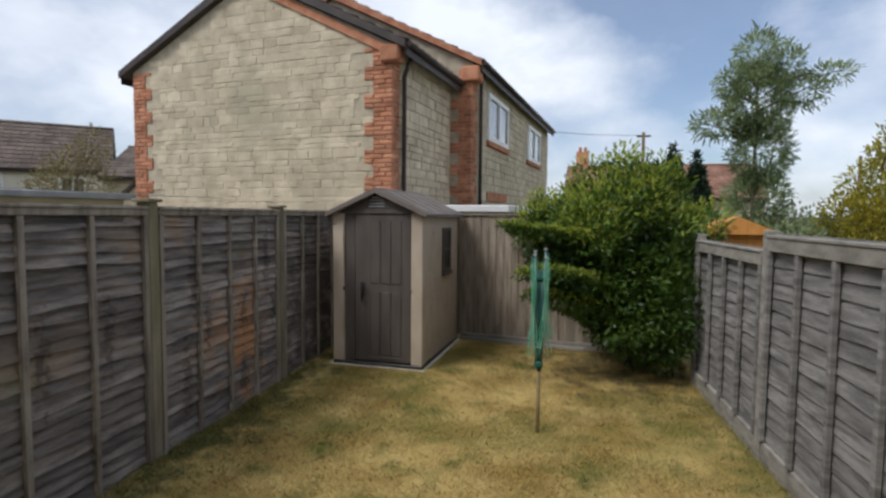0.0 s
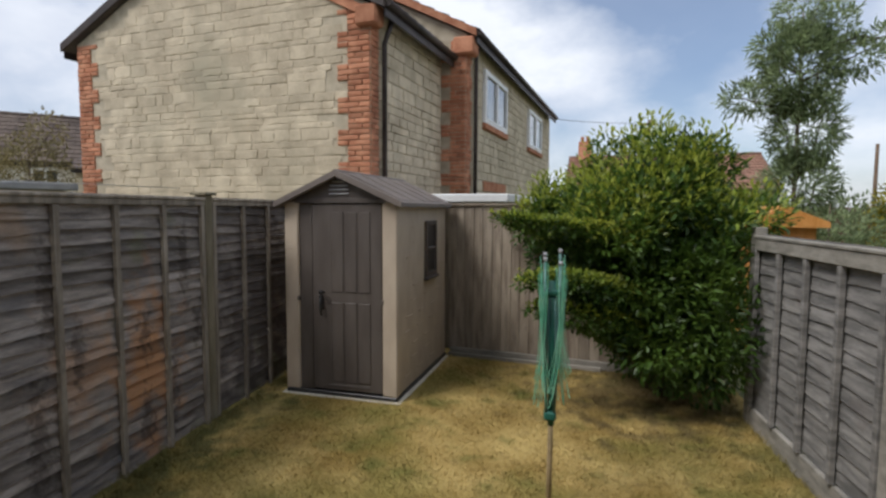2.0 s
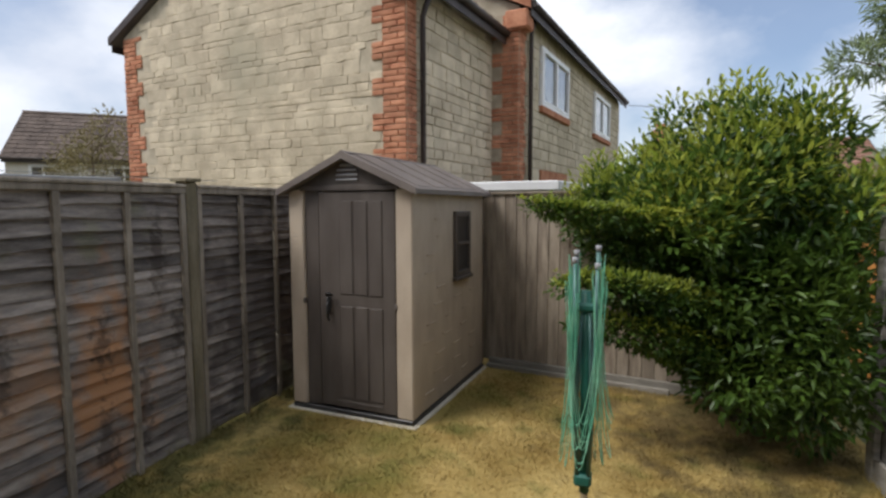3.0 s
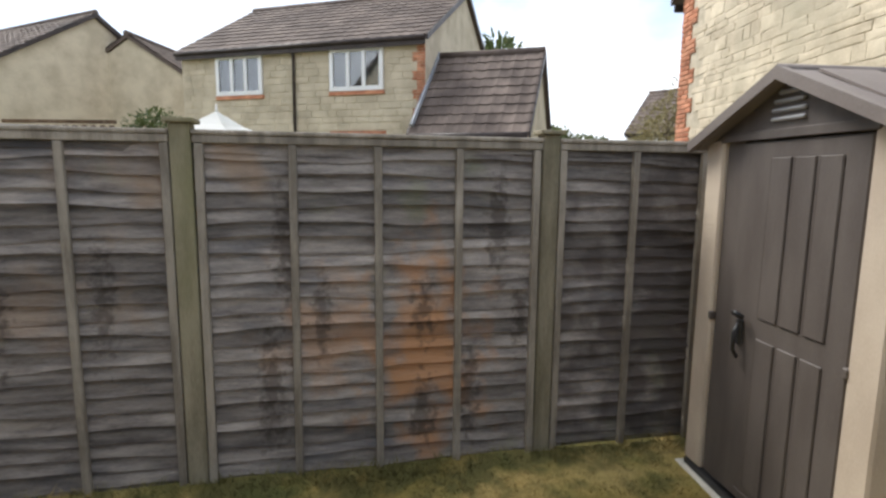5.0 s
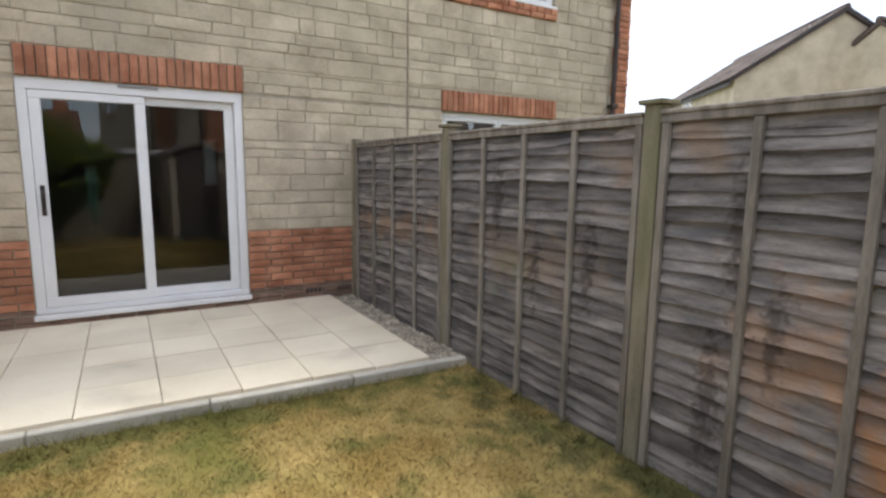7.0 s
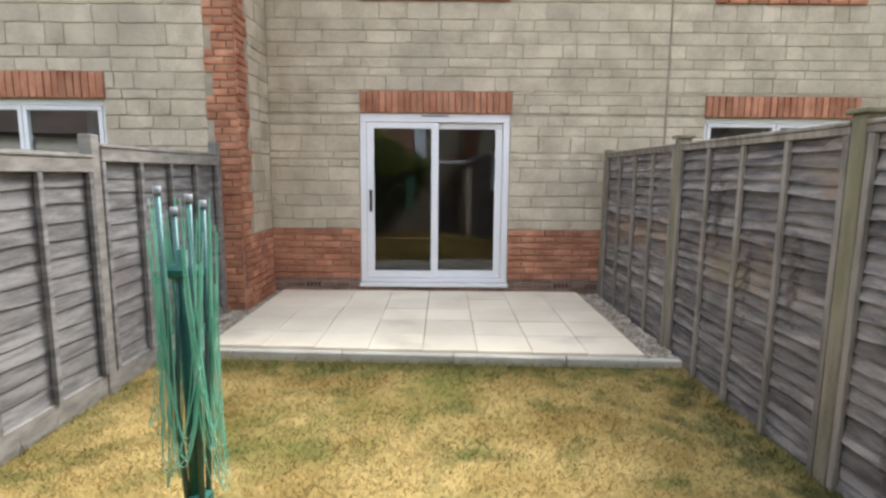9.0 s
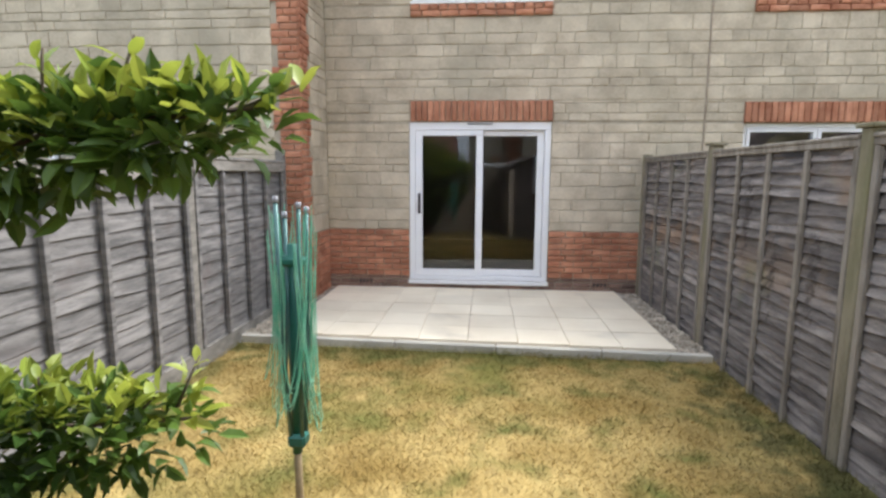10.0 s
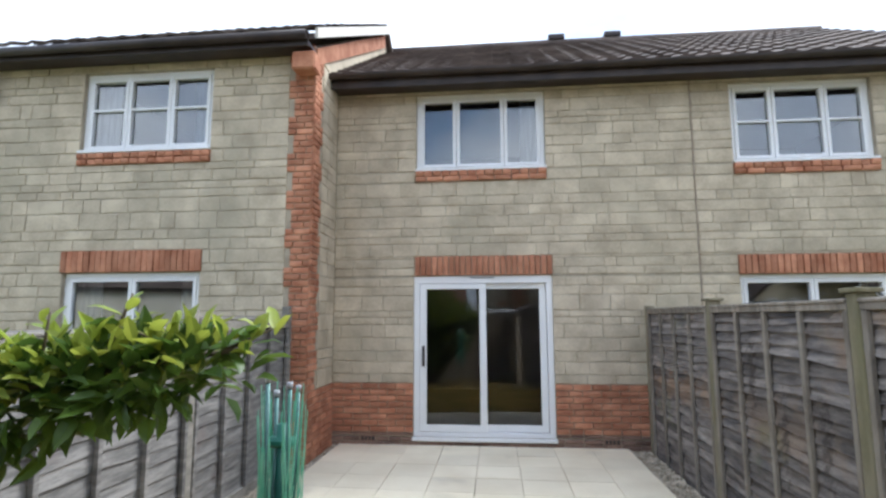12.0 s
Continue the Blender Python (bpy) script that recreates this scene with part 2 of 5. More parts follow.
surface("green_line", (0.14, 0.48, 0.31), (0.30, 0.62, 0.43), 8, 0.45, 0.0, 60, spec=0.4)
surface("bark", (0.09, 0.07, 0.05), (0.19, 0.15, 0.11), 9, 0.9, 0.5, 50)
surface("curtain", (0.50, 0.50, 0.52), (0.66, 0.66, 0.68), 3, 0.9, 0.2, 30, stretch=(14, 14, 1))
surface("room_wall", (0.19, 0.18, 0.16), (0.25, 0.235, 0.21), 1, 0.9, 0.0, 20)
surface("room_floor", (0.10, 0.08, 0.06), (0.16, 0.12, 0.09), 2, 0.6, 0.0, 30)
surface("dark_timber", (0.10, 0.065, 0.04), (0.17, 0.115, 0.075), 3, 0.8, 0.3, 30, stretch=(5, 5, 1))
surface("orange_timber", (0.50, 0.21, 0.045), (0.62, 0.29, 0.08), 3, 0.7, 0.2, 30, stretch=(5, 5, 1))
surface("white_felt", (0.62, 0.62, 0.61), (0.74, 0.74, 0.73), 2, 0.6, 0.1, 40)
surface("canvas", (0.72, 0.72, 0.70), (0.80, 0.80, 0.78), 2, 0.7, 0.1, 40)


def leafmat(name, a, b, rough=0.42, trans=0.35, scale=2.2):
    m = surface(name, a, b, scale, rough, 0.0, 18, vary=0.30, islands=True, spec=0.45)
    n, l = m.node_tree.nodes, m.node_tree.links
    p = n["Principled BSDF"]
    tr = n.new("ShaderNodeBsdfTranslucent")
    src = p.inputs["Base Color"].links[0].from_socket
    hs = n.new("ShaderNodeHueSaturation")
    hs.inputs["Value"].default_value, hs.inputs["Hue"].default_value = 1.6, 0.485
    l.new(src, hs.inputs["Color"])
    l.new(hs.outputs["Color"], tr.inputs["Color"])
    ms = n.new("ShaderNodeMixShader")
    ms.inputs[0].default_value = trans
    l.new(p.outputs[0], ms.inputs[1])
    l.new(tr.outputs[0], ms.inputs[2])
    l.new(ms.outputs[0], n["Material Output"].inputs["Surface"])
    return m


leafmat("blind", (0.40, 0.41, 0.42), (0.50, 0.51, 0.52), 0.9, 0.5)
leafmat("laurel_leaf", (0.028, 0.066, 0.010), (0.098, 0.168, 0.026))
leafmat("laurel_tip", (0.18, 0.25, 0.03), (0.34, 0.38, 0.055))
leafmat("olive_leaf", (0.12, 0.165, 0.075), (0.26, 0.32, 0.17), 0.5, 0.5)
leafmat("conifer_leaf", (0.012, 0.03, 0.016), (0.035, 0.06, 0.03), 0.7, 0.1)
leafmat("golden_leaf", (0.20, 0.20, 0.02), (0.38, 0.34, 0.04))
leafmat("wood_leaf", (0.05, 0.075, 0.025), (0.12, 0.14, 0.05), 0.6, 0.2, 0.6)
leafmat("dry_leaf", (0.14, 0.13, 0.05), (0.26, 0.22, 0.10), 0.7, 0.2)
GLASS = glass("window_glass", 1.9)       # coated double glazing
DOOR_GLASS = glass("door_glass", 1.5)

# ---- building helpers ----
rng = random.Random(7)


def link(name, bm, material, parent=None):
    me = bpy.data.meshes.new(name)
    bm.normal_update()
    bm.to_mesh(me)
    bm.free()
    me.materials.append(MATS[material] if isinstance(material, str) else material)
    ob = new(name, me)
    if parent:
        ob.parent = parent
    return ob


def part(name, bm, material, parent, label=""):
    ob = link(name, bm, material, parent)
    return tagged(ob, label) if label else ob


def thing(name, label, category, group="", kind="", at=(0, 0, 0), rz=0):
    ob = new(name)
    ob.empty_display_size = 0.1
    ob.matrix_world = pose(*at, 0, 0, rz)
    return tagged(ob, label, category, group, kind)


def box(bm, x0, x1, y0, y1, z0, z1, bev=0.0, m=None):
    r = bmesh.ops.create_cube(bm, size=1.0)
    vs = r["verts"]
    bmesh.ops.transform(bm, verts=vs, matrix=Matrix.Translation(((x0 + x1) / 2, (y0 + y1) / 2, (z0 + z1) / 2)) @ Matrix.Diagonal((abs(x1 - x0), abs(y1 - y0), abs(z1 - z0), 1)))
    if bev:
        es = list({e for v in vs for e in v.link_edges})
        r2 = bmesh.ops.bevel(bm, geom=es, offset=bev, segments=1, affect="EDGES", profile=0.5)
        vs = r2["verts"]
    if m is not None:
        bmesh.ops.transform(bm, verts=list({v for v in vs if v.is_valid}), matrix=m)
    return bm


def boxed(*a, **k):
    return box(bmesh.new(), *a, **k)


def tube(bm, pts, r0, r1=None, n=8, cap=True):
    """A tapered tube along points."""
    r1 = r0 if r1 is None else r1
    pts = [Vector(p) for p in pts]
    rings = []
    side = None
    for i, p in enumerate(pts):
        d = (pts[min(i + 1, len(pts) - 1)] - pts[max(i - 1, 0)]).normalized()
        if side is None:
            side = d.orthogonal().normalized()
        side = (side - d * side.dot(d)).normalized()
        up = d.cross(side)
        r = r0 + (r1 - r0) * i / max(1, len(pts) - 1)
        rings.append([bm.verts.new(p + r * (math.cos(k * math.tau / n) * side + math.sin(k * math.tau / n) * up)) for k in range(n)])
    for a, b in zip(rings, rings[1:]):
        for k in range(n):
            f = bm.faces.new((a[k], a[(k + 1) % n], b[(k + 1) % n], b[k]))
            f.smooth = True
    if cap:
        bm.faces.new(rings[0][::-1])
        bm.faces.new(rings[-1])
    return bm


def prism(bm, outline, axis, a0, a1):
    """Extrudes an outline of (u, z) pairs along x or y."""
    put = (lambda u, z, a: (u, a, z)) if axis == "y" else (lambda u, z, a: (a, u, z))
    r0 = [bm.verts.new(put(u, z, a0)) for u, z in outline]
    r1 = [bm.verts.new(put(u, z, a1)) for u, z in outline]
    k = len(outline)
    bm.faces.new(r0)
    bm.faces.new(r1[::-1])
    for i in range(k):
        bm.faces.new((r0[i], r1[i], r1[(i + 1) % k], r0[(i + 1) % k]))
    bmesh.ops.recalc_face_normals(bm, faces=bm.faces[:])
    return bm


def raw(name, verts, faces, material, parent=None, smooth=False):
    me = bpy.data.meshes.new(name)
    me.from_pydata(verts, [], faces)
    me.materials.append(MATS[material])
    if smooth:
        me.shade_smooth()
    ob = new(name, me)
    if parent:
        ob.parent = parent
    return ob


# rough-faced unit blocks: u and v run from -0.5 to 0.5, the depth from 0 to 1
def unit_block(seed, wob, edge):
    r = random.Random(seed)
    base = [(-.5, -.5), (0, -.5), (.5, -.5), (.5, 0), (.5, .5), (0, .5), (-.5, .5), (-.5, 0)]
    vs = [(u, 0.0, v) for u, v in base]
    vs += [(u * (1 - edge * .25) + r.uniform(-wob, wob) * .4, 0.62, v * (1 - edge * .5) + r.uniform(-wob, wob)) for u, v in base]
    vs += [(u * (1 - edge) + r.uniform(-wob, wob) * .5, 1.0 + r.uniform(-.25, .1), v * (1 - edge * 2) + r.uniform(-wob, wob)) for u, v in base]
    vs.append((r.uniform(-.15, .15), 1.12, r.uniform(-.15, .15)))
    fs = []
    for k in range(8):
        j = (k + 1) % 8
        fs += [(k, j, 8 + j, 8 + k), (8 + k, 8 + j, 16 + j, 16 + k), (16 + k, 16 + j, 24)]
    return vs, fs


STONES = [unit_block(s, 0.06, 0.055) for s in range(12)]
RUBBLE = [unit_block(s, 0.10, 0.05) for s in range(40, 52)]
BRICKS = [unit_block(s, 0.012, 0.035) for s in range(20, 24)]


def mesh_of(shapes, name, material):
    ms = []
    for vs, fs in shapes:
        me = bpy.data.meshes.new(name)
        me.from_pydata(vs, [], fs)
        me.materials.append(MATS[material])
        ms.append(me)
    return ms


def courses(u0, u1, v0, v1, holes, lens, heights, joint, r, bond=False):
    """Rectangles of coursed masonry in a field, leaving out the holes (u0, u1, v0, v1)."""
    cuts = sorted({v0, v1, *[min(max(h[k], v0), v1) for h in holes for k in (2, 3)]})
    res, odd = [], 0
    for a, b in zip(cuts, cuts[1:]):
        if b - a < 0.02:
            continue
        n = max(1, round((b - a) / ((heights[0] + heights[1]) / 2)))
        w = [r.uniform(*heights) for _ in range(n)]
        k = (b - a) / sum(w)
        z = a
        for h in w:
            z0, z1 = z, z + h * k
            z = z1
            odd ^= 1
            free = [(u0, u1)]
            for hu0, hu1, hv0, hv1 in holes:
                if hv0 < (z0 + z1) / 2 < hv1:
                    free = [q for p0, p1 in free for q in ((p0, min(p1, hu0)), (max(p0, hu1), p1)) if q[1] - q[0] > 0.03]
            for p0, p1 in free:
                x = p0
                first = True
                while x < p1 - 1e-4:
                    ln = r.uniform(*lens)
                    if bond and first and odd:
                        ln *= 0.5
                    first = False
                    if p1 - x - ln < lens[0] * 0.6:
                        ln = p1 - x
                        if ln > lens[1] * 1.25:
                            ln *= 0.5
                    res.append((x + joint / 2, x + ln - joint / 2, z0 + joint / 2, z1 - joint / 2))
                    x += ln
    return res


def lay(rects, origin, u_axis, n_axis, depth, shapes, name, material, parent, near=None, limit=300):
    """Lays blocks on a wall's face: those nearest to a place as parts, the rest joined."""
    o, u, nrm = Vector(origin), Vector(u_axis), Vector(n_axis)
    r = random.Random(len(rects) + int(abs(o.x * 10)))
    if near is not None:
        rects = sorted(rects, key=lambda q: ((q[0] + q[1]) / 2 - near[0]) ** 2 + ((q[2] + q[3]) / 2 - near[1]) ** 2)
    meshes = mesh_of(shapes, name, material)
    verts, faces = [], []
    for i, (a, b, c, d) in enumerate(rects):
        k = r.randrange(len(shapes))
        dep = depth * r.uniform(0.75, 1.25)
        cen = o + u * ((a + b) / 2) + Vector((0, 0, (c + d) / 2))
        if i < limit:
            ob = new(name, meshes[k])
            ob.parent = parent
            m = Matrix.Identity(4)
            m.col[0][:3], m.col[1][:3], m.col[2][:3], m.col[3][:3] = u * (b - a), nrm * dep, (0, 0, d - c), cen
            ob.matrix_basis = m
        else:
            base = len(verts)
            vs, fs = shapes[k]
            verts += [tuple(cen + u * (x * (b - a)) + nrm * (y * dep) + Vector((0, 0, z * (d - c)))) for x, y, z in vs]
            faces += [tuple(base + q for q in f) for f in fs]
    if verts:
        tagged(raw(name + "_field", verts, faces, material + "_joined", parent), kind="stuff")


def wall_mesh(name, u0, u1, z0, z1, holes, place, material, parent=None, label="", top=None):
    """A wall with thickness and openings; place(u, n, z) gives the world place, n from 0 (face) to -thickness."""
    us = sorted({u0, u1, *[min(max(h[k], u0), u1) for h in holes for k in (0, 1)]})
    zs = sorted({z0, z1, *[min(max(h[k], z0), z1) for h in holes for k in (2, 3)]})
    bm = bmesh.new()
    th = 0.28
    solid = {}
    for i in range(len(us) - 1):
        for j in range(len(zs) - 1):
            cu, cz = (us[i] + us[i + 1]) / 2, (zs[j] + zs[j + 1]) / 2
            solid[i, j] = not any(h[0] < cu < h[1] and h[2] < cz < h[3] for h in holes)
    vert = {}

    def v(i, j, n):
        if (i, j, n) not in vert:
            vert[i, j, n] = bm.verts.new(place(us[i], -th * n, zs[j]))
        return vert[i, j, n]

    for (i, j), s in solid.items():
        if not s:
            continue
        bm.faces.new([v(i, j, 0), v(i + 1, j, 0), v(i + 1, j + 1, 0), v(i, j + 1, 0)])
        bm.faces.new([v(i, j, 1), v(i, j + 1, 1), v(i + 1, j + 1, 1), v(i + 1, j, 1)])
        for di, dj, e in ((-1, 0, ((i, j), (i, j + 1))), (1, 0, ((i + 1, j), (i + 1, j + 1))), (0, -1, ((i, j), (i + 1, j))), (0, 1, ((i, j + 1), (i + 1, j + 1)))):
            if not solid.get((i + di, j + dj), False):
                (a, b), (c, d) = e
                bm.faces.new([v(a, b, 0), v(c, d, 0), v(c, d, 1), v(a, b, 1)])
    bmesh.ops.recalc_face_normals(bm, faces=bm.faces[:])
    ob = link(name, bm, material, parent)
    return tagged(ob, label or "pale cream coursed stone wall", "wall", kind="structure") if parent is None else ob


def tiled_roof(name, corner, along, up, na, nu, tw, th, material, parent, drop=0.035):
    """Courses of interlocking tiles: corner at the eaves, along the eaves, up the slope."""
    c, a, s = Vector(corner), Vector(along).normalized(), Vector(up).normalized()
    n = a.cross(s)
    if n.z < 0:
        n = -n
    verts, faces = [], []
    r = random.Random(na * 31 + nu)
    prof = [(0, 0.012), (0.2, 0.022), (0.4, 0.004), (0.6, 0.0), (0.8, 0.006), (1.0, 0.012)]
    for j in range(nu):
        for i in range(na):
            jit = r.uniform(-0.006, 0.006)
            base = len(verts)
            for sv, lift in ((j * th - 0.03, drop * 0.0), (j * th - 0.03, drop), ((j + 1) * th, 0.006)):
                for f, hh in prof:
                    verts.append(tuple(c + a * (tw * (i + f * 0.985)) + s * (sv + jit * (lift > 0.01)) + n * (lift + hh + jit * 0.5)))
            k = len(prof)
            for row in range(2):
                for q in range(k - 1):
                    faces.append((base + row * k + q, base + row * k + q + 1, base + (row + 1) * k + q + 1, base + (row + 1) * k + q))
    return raw(name, verts, faces, material, parent)


def wall_prism(x0, x1, y0, y1, ze, zr, axis):
    bm = bmesh.new()
    if axis == "y":
        prism(bm, [(x0, -0.1), (x1, -0.1), (x1, ze - 0.12), ((x0 + x1) / 2, zr - 0.14), (x0, ze - 0.12)], "y", y0, y1)
    else:
        prism(bm, [(y0, -0.1), (y1, -0.1), (y1, ze - 0.12), ((y0 + y1) / 2, zr - 0.14), (y0, ze - 0.12)], "x", x0, x1)
    return bm

# ---- ground ----
bm = bmesh.new()
bmesh.ops.create_grid(bm, x_segments=40, y_segments=40, size=400)
for v in bm.verts:
    v.co.z = -0.02
tagged(link("ground", bm, "far_ground"), "rough grass and earth beyond the garden fences", "ground", kind="structure")
bm = bmesh.new()
bmesh.ops.create_grid(bm, x_segments=60, y_segments=80, size=0.5, matrix=Matrix.Translation((-1.22, 5.3, 0.0)) @ Matrix.Diagonal((4.4, 6.2, 1, 1)))
for v in bm.verts:
    v.co.z = 0.012 * noise.noise((v.co.x * 1.1, v.co.y * 1.1, 0)) + 0.006 * noise.noise((v.co.x * 5, v.co.y * 5, 3))
for f in bm.faces:
    f.smooth = True
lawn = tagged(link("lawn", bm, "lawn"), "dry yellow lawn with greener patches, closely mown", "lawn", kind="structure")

# ---- our terrace: back wall on y = 0, sliding door, windows ----
WALL_X0, WALL_X1, EAVE = -7.70, 0.565, 4.79
DOOR = (-2.265, -0.495, 0.19, 2.20)
WIN2 = (-2.225, -0.525, 3.60, 4.665)
WIN3 = (-6.26, -4.565, 3.59, 4.65)
DOOR3 = (-6.29, -4.54, 0.19, 2.18)
house_openings = [DOOR, WIN2, WIN3, DOOR3]
wall_house = wall_mesh("wall_south", WALL_X0, WALL_X1, -0.1, EAVE, house_openings, lambda u, n, z: (u, n, z), "mortar", label="shaded cream stone house wall over a red brick plinth")
r = random.Random(3)
LINT = [(-2.275, -0.51, 2.205, 2.455), (-6.33, -4.53, 2.185, 2.425)]
SILLS = [(-2.235, -0.515, 3.45, 3.595), (-6.27, -4.555, 3.44, 3.585)]
PL = 0.845
stone_holes = house_openings + LINT + SILLS + [(-4.084, -4.068, 0, 6)]
lay(courses(WALL_X0, WALL_X1, PL, EAVE, stone_holes, (0.15, 0.52), (0.075, 0.20), 0.009, r), (0, 0, 0), (1, 0, 0), (0, 1, 0), 0.011, STONES, "stone", "stone", wall_house, near=(-1.4, 1.9))
lay(courses(-3.38, WALL_X1, 0.24, PL, [DOOR], (0.225, 0.225), (0.075, 0.075), 0.010, r, bond=True), (0, 0, 0), (1, 0, 0), (0, 1, 0), 0.020, BRICKS, "brick", "brick", wall_house, near=(-1.4, 0.5))
lay(courses(-3.38, WALL_X1, 0.06, 0.24, [DOOR, (-3.03, -2.82, 0.13, 0.20), (-0.02, 0.19, 0.13, 0.20)], (0.225, 0.225), (0.06, 0.06), 0.010, r, bond=True), (0, 0, 0), (1, 0, 0), (0, 1, 0), 0.018, BRICKS, "damp_brick", "dark_brick", wall_house, limit=400)
lay(courses(WALL_X0, -3.42, 0.0, PL, [DOOR3], (0.225, 0.225), (0.075, 0.075), 0.010, r, bond=True), (0, 0, 0), (1, 0, 0), (0, 1, 0), 0.020, BRICKS, "neighbour_brick", "brick", wall_house, limit=0)
for a, b, c, d in LINT:       # soldier courses
    n = round((b - a) / 0.075)
    lay([(a + (b - a) * k / n + 0.005, a + (b - a) * (k + 1) / n - 0.005, c, d) for k in range(n)], (0, 0, 0), (1, 0, 0), (0, 1, 0), 0.030, BRICKS, "lintel_brick", "brick", wall_house)
for a, b, c, d in SILLS:
    n = round((b - a) / 0.112)
    lay([(a + (b - a) * k / n + 0.005, a + (b - a) * (k + 1) / n - 0.005, c + (d - c) * 0.5, d) for k in range(n)] + courses(a, b, c, c + (d - c) * 0.5, [], (0.225, 0.225), (0.07, 0.07), 0.01, r), (0, 0, 0), (1, 0, 0), (0, 1, 0), 0.045, BRICKS, "sill_brick", "brick", wall_house)
for x in (-2.925, 0.085):
    vent = thing("air_brick", "dark clay air brick low in the plinth", "air brick", "air bricks in the plinth", at=(x, 0.0, 0.165))
    part("frame", boxed(-0.10, 0.10, 0.0, 0.016, -0.034, 0.034, 0.003), "dark_brick", vent)
    for k in range(4):
        # no holes are cut: black plates paint the dark inside each slot
        part("slot", boxed(-0.085 + k * 0.045, -0.055 + k * 0.045, 0.015, 0.019, -0.022, 0.022), "black_plastic_and_dark", vent)
seam = tagged(link("downpipe_cable", tube(bmesh.new(), [(-4.076, 0.018, z) for z in (0.1, 1.5, 3.0, 4.4, 4.75)], 0.006), "brick_mortar"), "thin brown cable clipped up the joint between two houses", "cable")

# rooms behind the glass
def room(name, x0, x1, y0, y1, z0, z1, label, slot=None):
    ob = thing(name, label, "room", kind="structure")
    part("room_floor", boxed(x0, x1, y0, y1, z0 - 0.05, z0), "room_floor", ob)
    part("room_ceiling", boxed(x0, x1, y0, y1, z1, z1 + 0.05), "room_wall", ob)
    part("side_wall", boxed(x0 - 0.05, x0, y0, y1, z0, z1), "room_wall", ob)
    part("side_wall", boxed(x1, x1 + 0.05, y0, y1, z0, z1), "room_wall", ob)
    holes = [slot] if slot else []
    b = wall_mesh("end_wall", x0, x1, z0, z1, holes, lambda u, n, z: (u, y0 + n, z), "room_wall", ob)
    return ob


room("living_room", -3.2, 0.4, -4.6, -0.29, 0.17, 2.52, "dim living room behind the sliding door", (-2.64, -2.46, 1.20, 1.92))
tagged(link("door_blind", boxed(-2.66, -2.44, -4.605, -4.60, 1.16, 1.96), "blind"), "pale frosted narrow light in the far room wall", "blind", kind="structure")
room("bedroom", -3.2, 0.4, -3.6, -0.29, 2.75, 4.84, "dim bedroom behind the upstairs window")
room("neighbour_bedroom", -7.3, -4.3, -3.6, -0.29, 2.75, 4.84, "dim bedroom in the neighbouring house")
room("neighbour_room", -7.3, -4.3, -3.6, -0.29, 0.17, 2.52, "dim ground floor room in the neighbouring house")


def window(name, at, rz, w, h, lights, bars=(), label="white plastic casement window with clear panes", set_back=0.05, curtains=(), parent=None, group="", dark=True):
    """A casement window; its foot's middle at a place on the wall's face, local +y outward. lights: widths as fractions; bars: (light, height fraction)."""
    f, yo, yi = 0.055, -set_back, -set_back - 0.07
    bm = bmesh.new()
    box(bm, -w / 2, w / 2, yi, yo, 0, f, 0.004)
    box(bm, -w / 2, w / 2, yi, yo, h - f, h, 0.004)
    box(bm, -w / 2, -w / 2 + f, yi, yo - 0.002, f, h - f, 0.004)
    box(bm, w / 2 - f, w / 2, yi, yo - 0.002, f, h - f, 0.004)
    ob = link(name, bm, "white_plastic", parent)
    ob.matrix_basis = pose(*at, 0, 0, rz)
    if parent is None:
        tagged(ob, label, "window", group, "structure")
    part("window_sill", boxed(-w / 2 - 0.01, w / 2 + 0.01, yo + 0.002, 0.045, -0.006, 0.03, 0.005), "white_plastic", ob)
    x = -w / 2 + f
    for k, fr in enumerate(lights):
        lw = (w - 2 * f) * fr
        bm = bmesh.new()
        s = 0.042
        a, b, c, d = x + 0.004, x + lw - 0.004, f + 0.004, h - f - 0.004
        box(bm, a, b, yi + 0.01, yo + 0.008, c, c + s, 0.003)
        box(bm, a, b, yi + 0.01, yo + 0.008, d - s, d, 0.003)
        box(bm, a, a + s, yi + 0.01, yo + 0.006, c + s, d - s, 0.003)
        box(bm, b - s, b, yi + 0.01, yo + 0.006, c + s, d - s, 0.003)
        for q, hf in bars:
            if q == k:
                box(bm, a + s, b - s, yi + 0.02, yo + 0.004, c + (d - c) * hf - 0.014, c + (d - c) * hf + 0.014, 0.002)
        part("sash", bm, "white_plastic", ob)
        p = part("pane", boxed(a + s - 0.005, b - s + 0.005, yi + 0.028, yi + 0.034, c + s - 0.005, d - s + 0.005), GLASS, ob)
        p.visible_shadow = False
        x += lw
    if curtains:
        for side in curtains:
            bm = bmesh.new()
            n = 14
            xa = side * (w / 2 - 0.03)
            cw = w * 0.17 * (1 if side < 0 else 1.2)
            lo = [bm.verts.new((xa - side * cw * i / n, yi - 0.10 + 0.025 * math.sin(i * 1.9), 0.02)) for i in range(n + 1)]
            hi = [bm.verts.new((xa - side * cw * i / n, yi - 0.10 + 0.02 * math.sin(i * 1.9 + 0.3), h - 0.02)) for i in range(n + 1)]
            for i in range(n):
                bm.faces.new((lo[i], lo[i + 1], hi[i + 1], hi[i])).smooth = True
            bmesh.ops.solidify(bm, geom=bm.faces[:], thickness=0.006)
            part("curtain", bm, "curtain", ob, "pale grey curtain")
    return ob


def mid(o):
    return ((o[0] + o[1]) / 2, 0.0, o[2])


